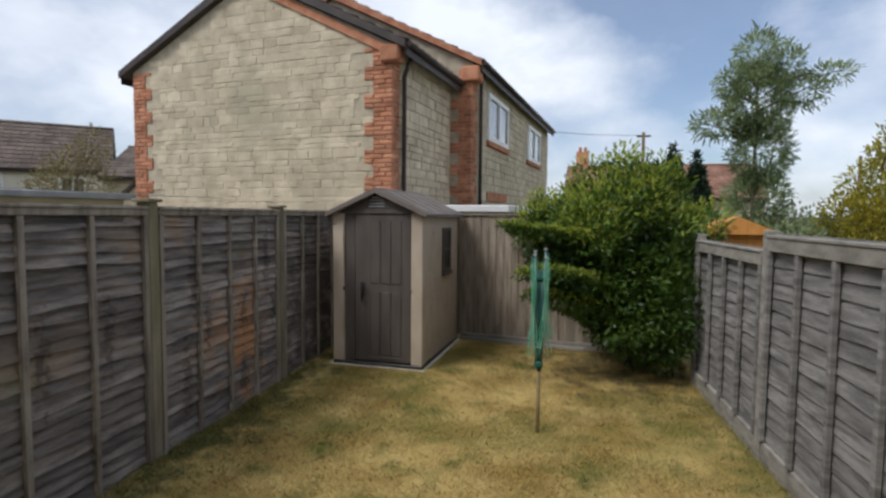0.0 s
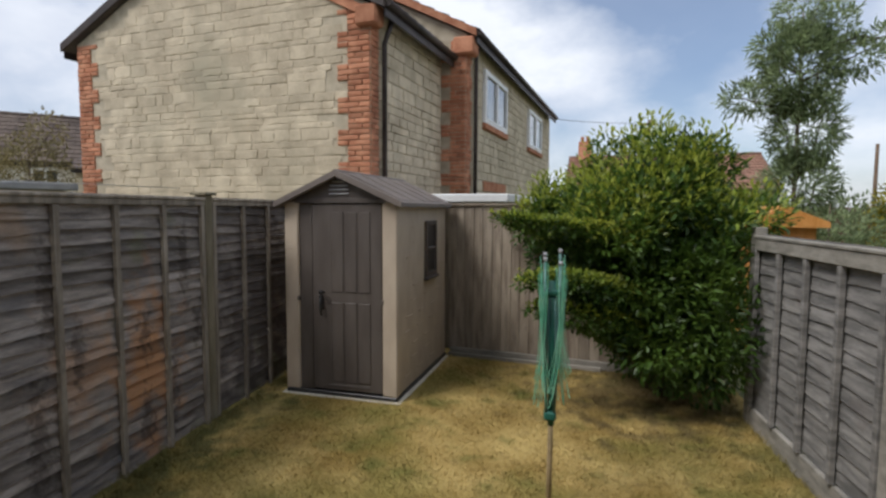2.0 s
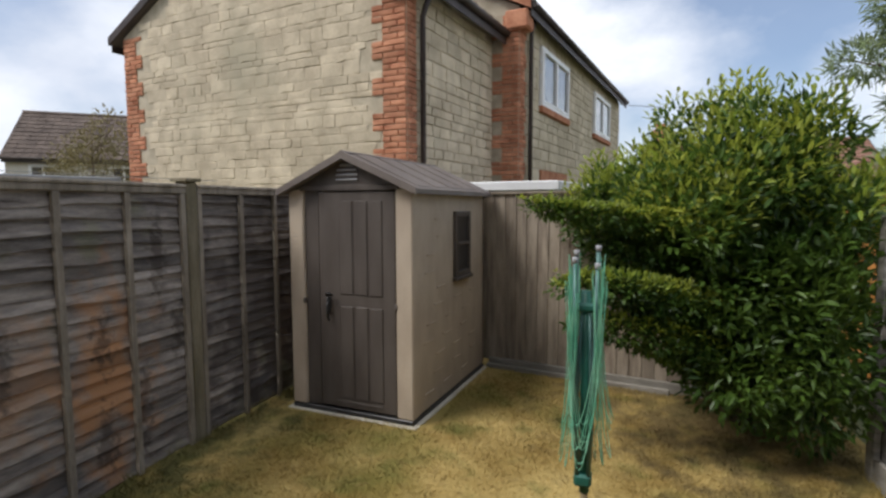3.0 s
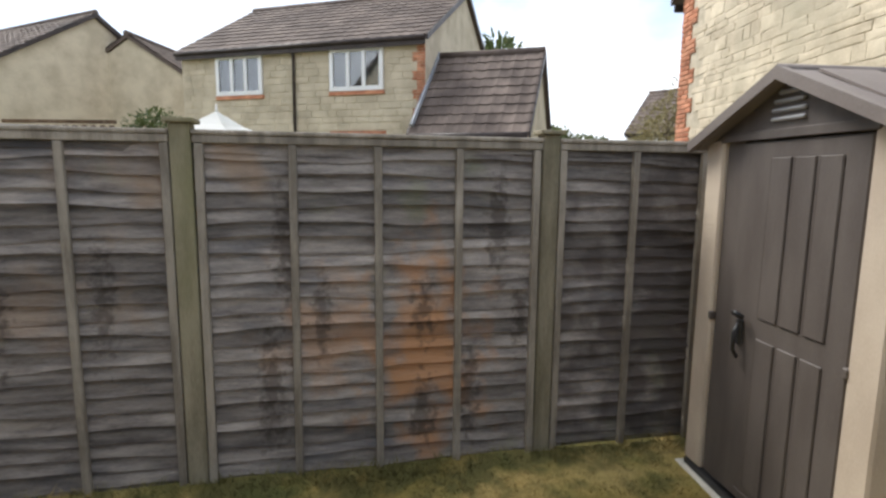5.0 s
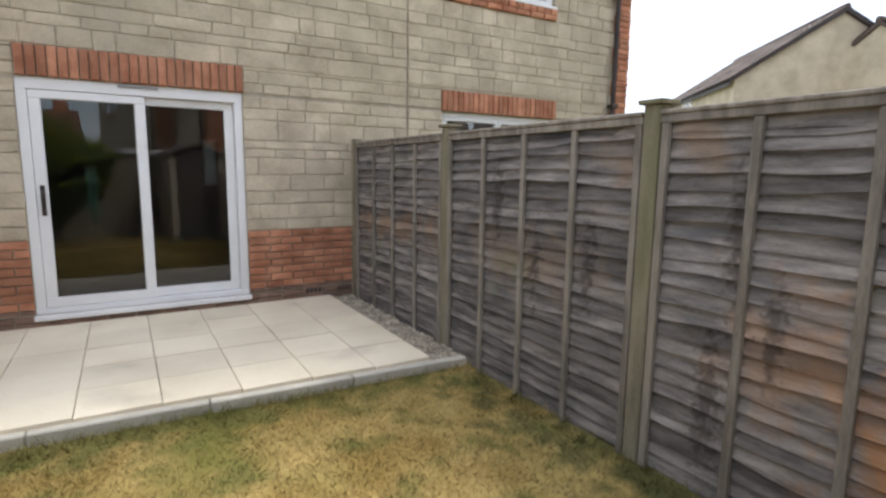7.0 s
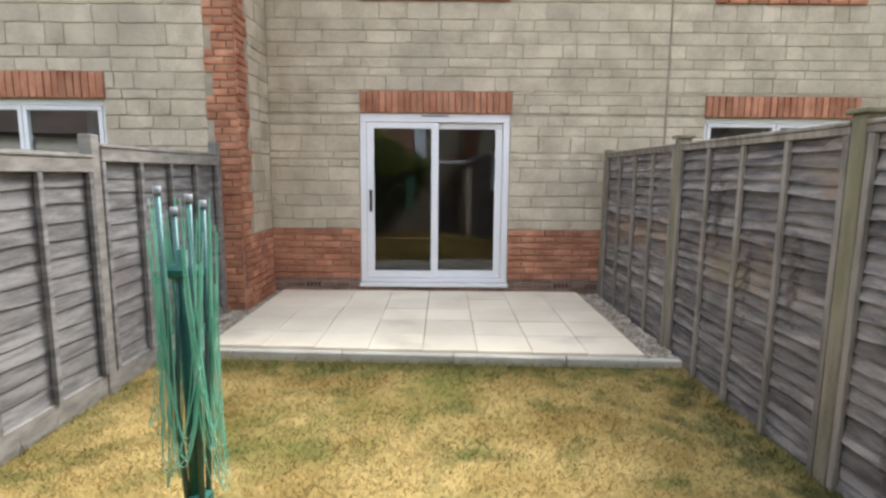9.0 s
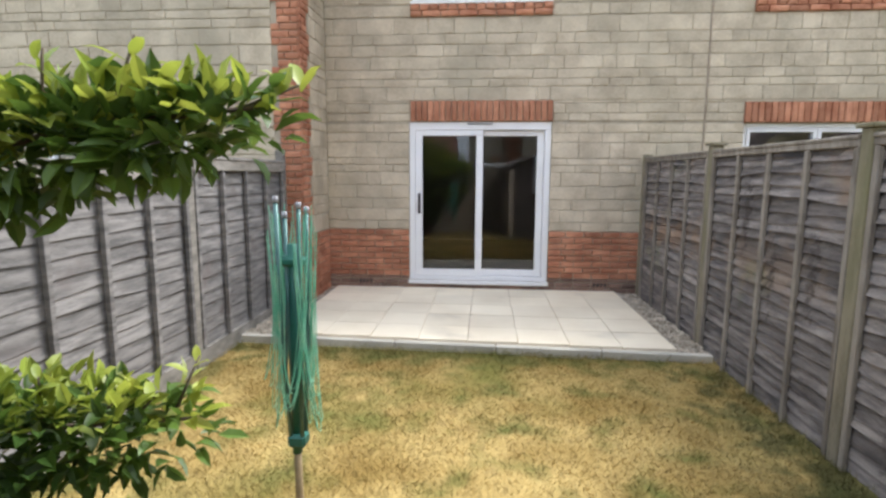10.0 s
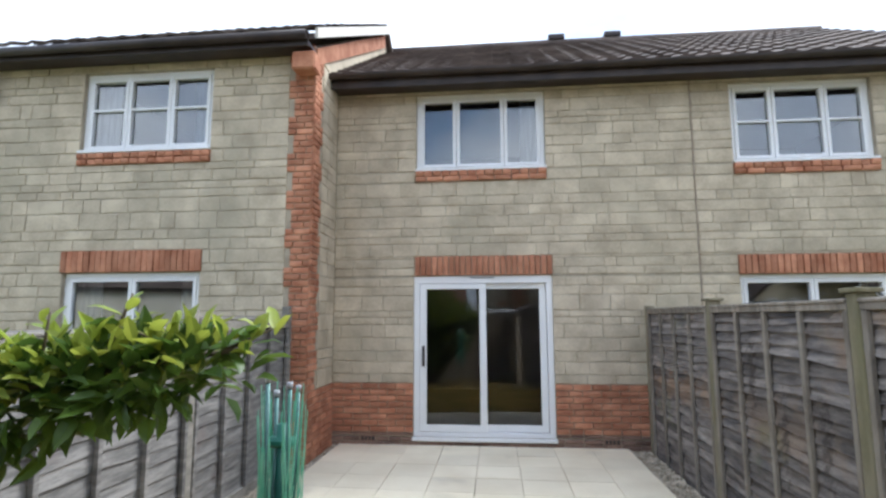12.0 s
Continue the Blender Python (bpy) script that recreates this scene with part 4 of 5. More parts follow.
# closeboard fence across the end
BY = 0.0
back = thing("back_fence", "dark weathered vertical feather-edge board fence", "fence", at=(-1.84, 8.09, 0), rz=-11)
xb = -1.58
rb = random.Random(5)
bmesh_boards = []
for s in range(4):
    bm = bmesh.new()
    prism(bm, [(-0.062, 0), (0.062, 0), (0.062, 1.0), (-0.062, 1.0)], "y", -0.009, 0.009)
    for v in bm.verts:
        if v.co.y < 0:
            v.co.y += 0.010 * (0.5 - v.co.x / 0.124)
    me = bpy.data.meshes.new("board")
    bm.to_mesh(me)
    bm.free()
    me.materials.append(MATS["feather_board"])
    bmesh_boards.append(me)
while xb < 2.75:
    o = new("board", bmesh_boards[rb.randrange(4)])
    o.parent = back
    o.matrix_basis = pose(xb + 0.055, BY, 0.06, 0, rb.uniform(-.4, .4), 0) @ Matrix.Diagonal((1, 1, 1.665 + rb.uniform(-.012, .012), 1))
    xb += 0.108
for z in (0.35, 1.05, 1.55):
    part("rail", boxed(-1.58, 2.75, BY + 0.012, BY + 0.07, z, z + 0.08, 0.005), "feather_board", back)
part("capping", boxed(-1.58, 2.75, BY - 0.03, BY + 0.05, 1.728, 1.75, 0.004), "feather_board", back)
part("gravel_board", boxed(0.0, 2.75, BY - 0.045, BY - 0.012, -0.05, 0.09, 0.004), "grey_rail", back, "pale timber gravel board")
part("edging", boxed(0.0, 1.70, BY - 0.11, BY - 0.075, -0.03, 0.045, 0.006), "grey_rail", back, "low pale timber edging strip")


# ---- resin shed ----
SHED_AT, SHED_TURN = (-2.575, 6.46, 0), -5.5


def shed():
    X0, X1, Y0, Y1, ZE, ZA = -0.53, 0.53, 0.0, 1.58, 1.76, 2.00
    xm = (X0 + X1) / 2
    ob = thing("garden_shed", "brown and beige moulded plastic garden shed with ribbed door", "shed", at=SHED_AT, rz=SHED_TURN)
    part("floor", boxed(X0 - 0.01, X1 + 0.01, Y0 - 0.015, Y1, -0.01, 0.045, 0.006), "black_plastic_and_dark", ob)
    for x0, x1 in ((X0, X0 + 0.045), (X1 - 0.045, X1)):
        bm = boxed(x0, x1, Y0 + 0.10, Y1, 0.045, ZE, 0.004)
        w = part("side_wall", bm, "shed_beige", ob, "beige moulded side wall")
        sx, d = (x1, 1) if x1 == X1 else (x0, -1)
        rr = random.Random(4)
        for z in [0.16 + 0.135 * k for k in range(12)]:      # shallow moulded plank marks
            for k in range(4):
                y = Y0 + 0.22 + 0.38 * k + (0.19 if int(z * 100) % 2 else 0) + rr.uniform(-.04, .04)
                if y < Y1 - 0.25 and not (Y0 + 0.55 < y < Y0 + 1.2 and 0.9 < z < 1.65):
                    part("moulded_line", boxed(sx - 0.002, sx + d * 0.007, y, y + 0.17, z, z + 0.010), "shed_beige", w)
    part("back_wall", boxed(X0, X1, Y1 - 0.045, Y1 - 0.001, 0.045, ZE, 0.004), "shed_beige", ob)
    for x0, x1 in ((X0 - 0.012, X0 + 0.125), (X1 - 0.125, X1 + 0.012)):
        part("corner_post", boxed(x0, x1, Y0 - 0.012, Y0 + 0.115, 0.045, ZE - 0.01, 0.010), "shed_beige", ob, "beige corner post")
    # front: frame, door leaf with raised panels
    part("front_panel", boxed(X0 + 0.125, X0 + 0.255, Y0 + 0.012, Y0 + 0.05, 0.045, ZE - 0.01, 0.005), "shed_brown", ob)
    dx0, dx1 = X0 + 0.262, X1 - 0.13
    leaf = part("door", boxed(dx0, dx1, Y0 - 0.002, Y0 + 0.045, 0.06, ZE - 0.03, 0.008), "shed_brown", ob, "brown ribbed plastic door")
    pw = dx1 - dx0
    zt, zb, zm0, zm1 = ZE - 0.10, 0.14, 0.86, 0.95
    xs = [dx0 + pw * f for f in (0.27, 0.47, 0.66, 0.85)]
    for a, b in zip(xs, xs[1:]):
        for z0, z1 in ((zm1, zt), (zb, zm0)):
            part("door_panel", boxed(a + 0.008, b - 0.008, Y0 - 0.009, Y0 + 0.0, z0, z1, 0.006), "shed_brown", leaf)
    part("lower_rail", boxed(dx0 + pw * 0.2, dx0 + pw * 0.82, Y0 - 0.008, Y0, 0.095, 0.115, 0.003), "shed_brown", leaf)
    bm = bmesh.new()
    hx = dx0 + 0.085
    box(bm, hx - 0.02, hx + 0.02, Y0 - 0.02, Y0, 0.80, 0.92, 0.006)
    tube(bm, [(hx, Y0 - 0.015, 0.93), (hx + 0.01, Y0 - 0.055, 0.955), (hx + 0.035, Y0 - 0.06, 0.96), (hx + 0.045, Y0 - 0.03, 0.94)], 0.011)
    tube(bm, [(hx + 0.005, Y0 - 0.02, 0.90), (hx + 0.01, Y0 - 0.045, 0.86), (hx + 0.012, Y0 - 0.045, 0.78), (hx + 0.008, Y0 - 0.02, 0.74)], 0.010)
    part("handle", bm, "black_plastic_and_dark", leaf, "black plastic door handle")
    for x in (X0 + 0.125, X1 - 0.125):
        part("hinge", boxed(x - 0.012, x + 0.012, Y0 - 0.02, Y0 + 0.01, 0.86, 0.90, 0.004), "shed_brown", ob)
    # gable with vent
    g = part("gable", prism(bmesh.new(), [(X0 + 0.02, ZE - 0.02), (X1 - 0.02, ZE - 0.02), (X1 - 0.02, ZE + 0.01), (xm, ZA - 0.03), (X0 + 0.02, ZE + 0.01)], "y", Y0 - 0.005, Y0 + 0.05), "shed_brown", ob)
    part("gable_rail", boxed(X0 + 0.10, X1 - 0.10, Y0 - 0.016, Y0 + 0.0, ZE - 0.025, ZE + 0.015, 0.004), "shed_brown", ob)
    for k in range(4):
        w = (0.060, 0.085, 0.095, 0.095)[3 - k]
        part("vent_slot", boxed(xm - w, xm + w, Y0 - 0.020, Y0 - 0.004, ZE + 0.045 + k * 0.036, ZE + 0.063 + k * 0.036, 0.006), "grey_plastic", g)
    part("rear_gable", prism(bmesh.new(), [(X0 + 0.02, ZE - 0.02), (X1 - 0.02, ZE - 0.02), (xm, ZA - 0.03)], "y", Y1 - 0.05, Y1), "shed_brown", ob)
    # roof
    ex = 0.062
    for s in (-1, 1):
        xe = xm + s * ((X1 - X0) / 2 + ex)
        roof_ = part("roof_panel", prism(bmesh.new(), [(xm, ZA + 0.012), (xe, ZE - 0.018), (xe, ZE - 0.055), (xe - s * 0.03, ZE - 0.048), (xm, ZA - 0.028)], "y", Y0 - 0.055, Y1 + 0.04), "shed_roof", ob)
        for k in range(5):
            yy = Y0 + 0.06 + 0.32 * k
            m0, m1 = (xm + s * 0.05, ZA - 0.006), (xe - s * 0.04, ZE - 0.004)
            bm = bmesh.new()
            prism(bm, [(m0[0], m0[1]), (m1[0], m1[1]), (m1[0], m1[1] + 0.010), (m0[0], m0[1] + 0.010)], "y", yy, yy + 0.25)
            part("roof_rib", bm, "shed_roof", roof_)
        part("verge", prism(bmesh.new(), [(xm, ZA + 0.020), (xe + s * 0.012, ZE - 0.012), (xe + s * 0.012, ZE - 0.062), (xm, ZA - 0.034)], "y", Y0 - 0.085, Y0 - 0.056), "shed_roof", ob)
    part("ridge", tube(bmesh.new(), [(xm, Y0 - 0.08, ZA + 0.005), (xm, Y1 + 0.04, ZA + 0.005)], 0.022), "shed_roof", ob)
    # side window with shelf-like sill
    wy0, wy1, wz0, wz1 = Y0 + 0.79, Y0 + 1.15, 1.01, 1.57
    bm = bmesh.new()
    for a in ((wy0, wy0 + 0.045, wz0, wz1), (wy1 - 0.045, wy1, wz0, wz1), (wy0 + 0.045, wy1 - 0.045, wz0, wz0 + 0.045), (wy0 + 0.045, wy1 - 0.045, wz1 - 0.045, wz1), (wy0 + 0.045, wy1 - 0.045, (wz0 + wz1) / 2 - 0.015, (wz0 + wz1) / 2 + 0.015)):
        box(bm, X1 - 0.005, X1 + 0.028, a[0], a[1], a[2], a[3], 0.004)
    win = part("window", bm, "shed_brown", ob, "small brown-framed side window")
    # opaque pane on a solid wall, its black standing for the unlit inside
    part("pane", boxed(X1 + 0.004, X1 + 0.010, wy0 + 0.04, wy1 - 0.04, wz0 + 0.04, wz1 - 0.04), "black_plastic_and_dark", win)
    part("sill", boxed(X1, X1 + 0.045, wy0 - 0.02, wy1 + 0.02, wz0 - 0.035, wz0 - 0.003, 0.005), "shed_brown", win)
    base = tagged(link("shed_base", boxed(X0 - 0.045, X1 + 0.045, Y0 - 0.05, Y1 + 0.04, -0.06, 0.010, 0.006), "kerb"), "pale concrete slab base under the shed", "shed base")
    base.matrix_basis = pose(*SHED_AT, 0, 0, SHED_TURN)
    return ob


shed()


# ---- rotary clothes airer ----
def airer():
    ax, ay = -0.775, 4.95
    ob = thing("rotary_airer", "folded rotary clothes airer with hanging green lines", "clothes airer", at=(ax, ay, 0))
    part("ground_pole", tube(bmesh.new(), [(0.0, 0, -0.2), (0.003, 0, 0.25), (0.006, 0.0, 0.56)], 0.016, 0.015, n=10), "airer_pole", ob, "rusty brown lower pole")
    part("mast", tube(bmesh.new(), [(0.006, 0, 0.50), (0.0, 0, 1.30)], 0.019, n=10), "airer_green", ob)
    bm = bmesh.new()
    box(bm, -0.034, 0.034, -0.034, 0.034, 0.53, 0.580, 0.010)
    part("lower_hub", bm, "airer_green", ob)
    part("upper_collar", boxed(-0.05, 0.05, -0.03, 0.03, 1.22, 1.255, 0.01), "airer_green", ob)
    r_ = random.Random(9)
    tops = []
    for k in range(4):
        a = radians(45 + 90 * k)
        c, s = math.cos(a), math.sin(a)
        top = Vector((0.058 * c, 0.058 * s, 1.45 - 0.02 * k))
        part("arm", tube(bmesh.new(), [(0.03 * c, 0.03 * s, 0.57), (0.05 * c, 0.05 * s, 1.0), top], 0.0085, n=8), "airer_steel", ob)
        part("arm_tip", tube(bmesh.new(), [top, top + Vector((0, 0, 0.022))], 0.011, n=8), "grey_plastic", ob)
        part("strut", tube(bmesh.new(), [(0.02 * c, 0.02 * s, 1.22), (0.045 * c, 0.045 * s, 0.75)], 0.006, n=6), "airer_steel", ob)
        tops.append(top)
    for k in range(36):
        i = k % 4
        z0 = 1.44 - 0.032 * (k // 4) * r_.uniform(0.6, 1.3)
        a0, a1 = radians(45 + 90 * i), radians(135 + 90 * i)
        rr = 0.055 + r_.uniform(-0.012, 0.012)
        p0 = Vector((rr * math.cos(a0), rr * math.sin(a0), z0))
        p1 = Vector((rr * math.cos(a1), rr * math.sin(a1), z0 - r_.uniform(0, 0.05)))
        low = r_.uniform(0.58, 0.80)
        bulge = r_.uniform(0.02, 0.085)
        am = (a0 + a1) / 2 + r_.uniform(-0.5, 0.5)
        pts = []
        for q in range(17):
            t = q / 16
            base_ = p0.lerp(p1, t)
            sag = 1 - abs(2 * t - 1) ** 2.6
            z = base_.z + (low - base_.z) * sag
            out_ = bulge * sag * (0.4 + 0.6 * math.sin(math.pi * t))
            side = (t - 0.5) * 0.06
            pts.append((base_.x * (1 - 0.3 * sag) + out_ * math.cos(am) - side * math.sin(am), base_.y * (1 - 0.3 * sag) + out_ * math.sin(am) + side * math.cos(am), z))
        part("line", tube(bmesh.new(), pts, 0.0017, n=4, cap=False), "green_line", ob)
    return ob


airer()


# ---- planting ----
def leaf_cloud(name, centres, count, length, width, material, parent, seed, droop=0.3, up=0.25, fold=0.25, keep=None):
    """Many folded leaves strewn in soft ellipsoids: centres are (x, y, z, rx, ry, rz)."""
    r_ = random.Random(seed)
    vol = [c[3] * c[4] * c[5] for c in centres]
    verts, faces = [], []
    for _ in range(count):
        c = r_.choices(centres, vol)[0]
        d = Vector((r_.gauss(0, 1), r_.gauss(0, 1), r_.gauss(0, 1))).normalized()
        rad = r_.uniform(0.25, 1.0) ** 0.45
        lump = 1 + 0.28 * noise.noise((d.x * 2.2 + c[0], d.y * 2.2 + c[1], d.z * 2.2 + c[2]))
        p = Vector((c[0] + d.x * rad * lump * c[3], c[1] + d.y * rad * lump * c[4], c[2] + d.z * rad * lump * c[5]))
        if p.z < 0.03 or (keep and not keep(p)):
            continue
        ax_ = (d + Vector((r_.gauss(0, .6), r_.gauss(0, .6), r_.gauss(up, .5)))).normalized()
        sd = ax_.cross(Vector((r_.gauss(0, .5), r_.gauss(0, .5), 1))).normalized()
        nn = sd.cross(ax_)
        L, W = length * r_.uniform(0.65, 1.25), width * r_.uniform(0.7, 1.2)
        b = len(verts)
        tip = p + ax_ * L - nn * L * droop * r_.uniform(0, 1)
        m1 = p + ax_ * L * 0.32
        m2 = p.lerp(tip, 0.70) + nn * L * 0.04
        up_ = nn * W * fold
        verts += [tuple(p), tuple(m1 + sd * W * 0.48 + up_), tuple(m2 + sd * W * 0.40 + up_), tuple(tip), tuple(m2 - sd * W * 0.40 + up_), tuple(m1 - sd * W * 0.48 + up_), tuple(m1), tuple(m2)]
        faces += [(b, b + 1, b + 6), (b + 1, b + 2, b + 7, b + 6), (b + 2, b + 3, b + 7), (b, b + 6, b + 5), (b + 6, b + 7, b + 4, b + 5), (b + 7, b + 3, b + 4)]
    return tagged(raw(name, verts, faces, material, parent), kind="stuff")


def limbs(bm, base, ends, r0, seed, bend=0.15):
    r_ = random.Random(seed)
    for e in ends:
        a, b = Vector(base), Vector(e)
        k = (b - a).length
        pts = [a.lerp(b, t) + Vector((r_.gauss(0, bend), r_.gauss(0, bend), r_.gauss(0, bend * .5))) * k * 0.25 * math.sin(math.pi * t) for t in (0, .25, .5, .75, 1)]
        tube(bm, pts, r0, r0 * 0.25, n=6)
    return bm


def clear_of_path(p):
    if p.y > 7.35:
        return p.x > -1.12
    return p.x > (-0.66 if p.y > 6.35 else -0.72)


bush = thing("laurel_bush", "large glossy green evergreen bush with yellow-green shoot tips", "bush", at=(0.25, 7.2, 0))
BC = [(0.30, 7.35, 1.00, 0.70, 0.75, 0.85), (-0.40, 7.75, 1.42, 0.50, 0.45, 0.45), (0.48, 6.75, 0.80, 0.52, 0.60, 0.70), (0.10, 7.0, 1.72, 0.60, 0.65, 0.36), (-0.25, 6.75, 1.45, 0.40, 0.55, 0.32),
      (0.50, 7.5, 0.50, 0.50, 0.6, 0.46), (0.70, 7.2, 1.45, 0.36, 0.6, 0.36), (-0.80, 7.80, 1.50, 0.34, 0.36, 0.30), (0.15, 7.3, 2.05, 0.22, 0.25, 0.30), (-0.20, 7.4, 1.95, 0.16, 0.2, 0.26), (0.45, 7.1, 1.98, 0.24, 0.3, 0.22),
      (0.05, 6.45, 0.62, 0.34, 0.34, 0.30), (0.10, 6.6, 1.15, 0.40, 0.40, 0.30)]
lob = random.Random(77)
for _ in range(46):
    c = lob.choice(BC[:11])
    d_ = Vector((lob.gauss(0, 1), lob.gauss(-0.4, 1), lob.gauss(0.25, 0.8))).normalized()
    s_ = lob.uniform(0.10, 0.24)
    BC.append((c[0] + d_.x * c[3] * 1.08, c[1] + d_.y * c[4] * 1.05, c[2] + d_.z * c[5] * 1.15, s_, s_, s_ * lob.uniform(0.7, 1.2)))
BL = [(c[0] - 0.25, c[1] - 7.2, *c[2:]) for c in BC]
part("trunk", limbs(bmesh.new(), (0, 0, -0.1), [(-0.3, -0.3, 1.3), (0.25, -0.35, 1.2), (0.1, 0.2, 1.6), (-0.5, 0.4, 1.3), (0.3, 0.3, 0.9), (-0.1, -0.5, 0.9), (-0.1, 0.1, 2.0), (-0.85, 0.55, 1.45)], 0.030, 4), "bark", bush)
keep_local = lambda p: clear_of_path(p + Vector((0.25, 7.2, 0)))
leaf_cloud("crown", BL, 30000, 0.076, 0.031, "laurel_leaf", bush, 21, keep=keep_local)
leaf_cloud("new_growth", [(c[0], c[1], c[2] + 0.10, c[3] * 1.08, c[4] * 1.08, c[5] * 1.10) for c in BL if c[2] > 1.2], 6500, 0.072, 0.026, "laurel_tip", bush, 22, up=0.9, keep=lambda p: keep_local(p) and p.z > 1.42)

# leafy sprays that reach out over the lawn
SPRAY_LEAF = []
for s in range(4):
    r_ = random.Random(s + 60)
    vs, fs, n = [], [], 5
    for i in range(n + 1):
        t = i / n
        w = 0.5 * math.sin(math.pi * min(1, t * 0.93 + 0.05)) ** 0.8 * (1 if i < n else 0.02)
        z = -0.25 * t * t * r_.uniform(0.6, 1.3)
        vs += [(t, w * 0.40, z + w * 0.10), (t, 0, z), (t, -w * 0.40, z + w * 0.10)]
    for i in range(n):
        a = i * 3
        fs += [(a, a + 1, a + 4, a + 3), (a + 1, a + 2, a + 5, a + 4)]
    SPRAY_LEAF.append((vs, fs))
spray_meshes = {}
for mname in ("laurel_leaf_piece", "laurel_tip_piece"):
    src = mname.replace("_piece", "")
    ms = mesh_of(SPRAY_LEAF, "leaf", src)
    for m in ms:
        m.shade_smooth()
    spray_meshes[mname] = ms


def spray(name, pts, shoots, seed, per=13, tip_share=0.45, leaf=0.05):
    """A bent branch with short upright shoots, each with a whorl of leaves that are parts."""
    r_ = random.Random(seed)
    P = [Vector(p) for p in pts]
    twigs = tube(bmesh.new(), P, 0.009, 0.003, n=6)
    br = new(name, bpy.data.meshes.new(name))
    br.parent = bush
    for k in range(shoots):
        t = (k + 0.5) / shoots * (len(P) - 1)
        i = min(int(t), len(P) - 2)
        p = P[i].lerp(P[i + 1], t - i)
        d = Vector((r_.gauss(-0.1, 0.5), r_.gauss(-0.1, 0.5), r_.uniform(0.15, 1.0))).normalized()
        ln = r_.uniform(0.05, 0.12)
        tube(twigs, [p, p + d * ln * 0.5, p + d * ln], 0.0035, 0.0015, n=5)
        for j in range(per):
            f = j / per
            q = p + d * ln * f + Vector((r_.gauss(0, .004), r_.gauss(0, .004), r_.gauss(0, .004)))
            az = j * 2.4 + r_.uniform(-.4, .4)
            tilt = -25 + 75 * f + r_.uniform(-18, 18)
            tipm = f > 1 - tip_share and d.z > 0.35
            o = new("leaf", spray_meshes["laurel_tip_piece" if tipm else "laurel_leaf_piece"][r_.randrange(4)])
            o.parent = br
            L = leaf * r_.uniform(0.7, 1.25) * (0.8 if tipm else 1)
            o.matrix_basis = Matrix.Translation(q) @ pose(0, 0, 0, r_.uniform(-25, 25), -tilt, math.degrees(az)) @ Matrix.Diagonal((L, L, L, 1))
    twigs.to_mesh(br.data)
    twigs.free()
    br.data.materials.append(MATS["bark"])
    return br


o_ = Vector((0.25, 7.2, 0))
SPRAYS = (("upper_spray", [(-0.05, 6.75, 1.38), (-0.45, 6.40, 1.51), (-0.82, 6.22, 1.57), (-1.04, 6.16, 1.615), (-1.18, 6.13, 1.635)], 12, 12, 0.105, 2000),
          ("low_spray", [(0.0, 6.65, 0.85), (-0.40, 6.30, 1.06), (-0.72, 6.10, 1.16), (-0.99, 6.01, 1.15)], 14, 3, 0.155, 2700),
          ("side_spray", [(-0.15, 6.75, 1.20), (-0.48, 6.48, 1.36), (-0.72, 6.36, 1.42), (-0.84, 6.32, 1.43)], 6, 4, 0.13, 1300),
          ("foot_spray", [(0.0, 6.6, 0.60), (-0.40, 6.30, 0.82), (-0.72, 6.12, 0.92), (-0.90, 6.06, 0.94)], 6, 5, 0.15, 1700),
          ("edge_spray", [(-0.35, 6.62, 1.00), (-0.62, 6.42, 1.20), (-0.80, 6.34, 1.27)], 4, 7, 0.075, 700))
for nm, pts, sh, sd, thick, extra in SPRAYS:
    loc = [Vector(p) - o_ for p in pts]
    br = spray(nm, [tuple(p) for p in loc], sh, sd, per=11)
    blobs = []
    for i in range(len(loc) - 1):
        for f in (0.15, 0.5, 0.85):
            q = loc[i].lerp(loc[i + 1], f)
            t_ = (i + f) / (len(loc) - 1)
            w_ = thick * (1.15 - 0.75 * t_)
            blobs.append((q.x, q.y, q.z - 0.02, w_ * 1.2, w_ * 1.0, w_ * 0.85))
    leaf_cloud("foliage", blobs, int(extra * 1.5), 0.044, 0.021, "laurel_leaf", br, 80 + sd, droop=0.3)
    leaf_cloud("new_growth", [(b_[0], b_[1], b_[2] + b_[5] * 0.75, b_[3] * 0.9, b_[4] * 0.9, b_[5] * 0.5) for b_ in blobs], int(extra * 0.6), 0.043, 0.019, "laurel_tip", br, 90 + sd, up=1.0, droop=0.3)


def tree(name, label, at, height, crown, count, leaf, mat_, seed, trunk_r=0.06, category="tree", lean=(0, 0)):
    ob = thing(name, label, category, at=at)
    top = (lean[0], lean[1], height * 0.93)
    bm = bmesh.new()
    tube(bm, [(0, 0, -0.2), (lean[0] * .2, lean[1] * .2, height * 0.3), (lean[0] * .6, lean[1] * .6, height * 0.65), top], trunk_r, trunk_r * 0.2, n=8)
    for c in crown:
        limbs(bm, (lean[0] * .4, lean[1] * .4, max(0.2, c[2] - c[5] * 1.2)), [(c[0], c[1], c[2]), (c[0] + c[3] * .6, c[1], c[2] + c[5] * .5), (c[0] - c[3] * .6, c[1] + c[4] * .4, c[2] + c[5] * .4)], trunk_r * 0.4, seed)
    part("trunk", bm, "bark", ob)
    leaf_cloud("crown", crown, count, leaf[0], leaf[1], mat_, ob, seed)
    return ob


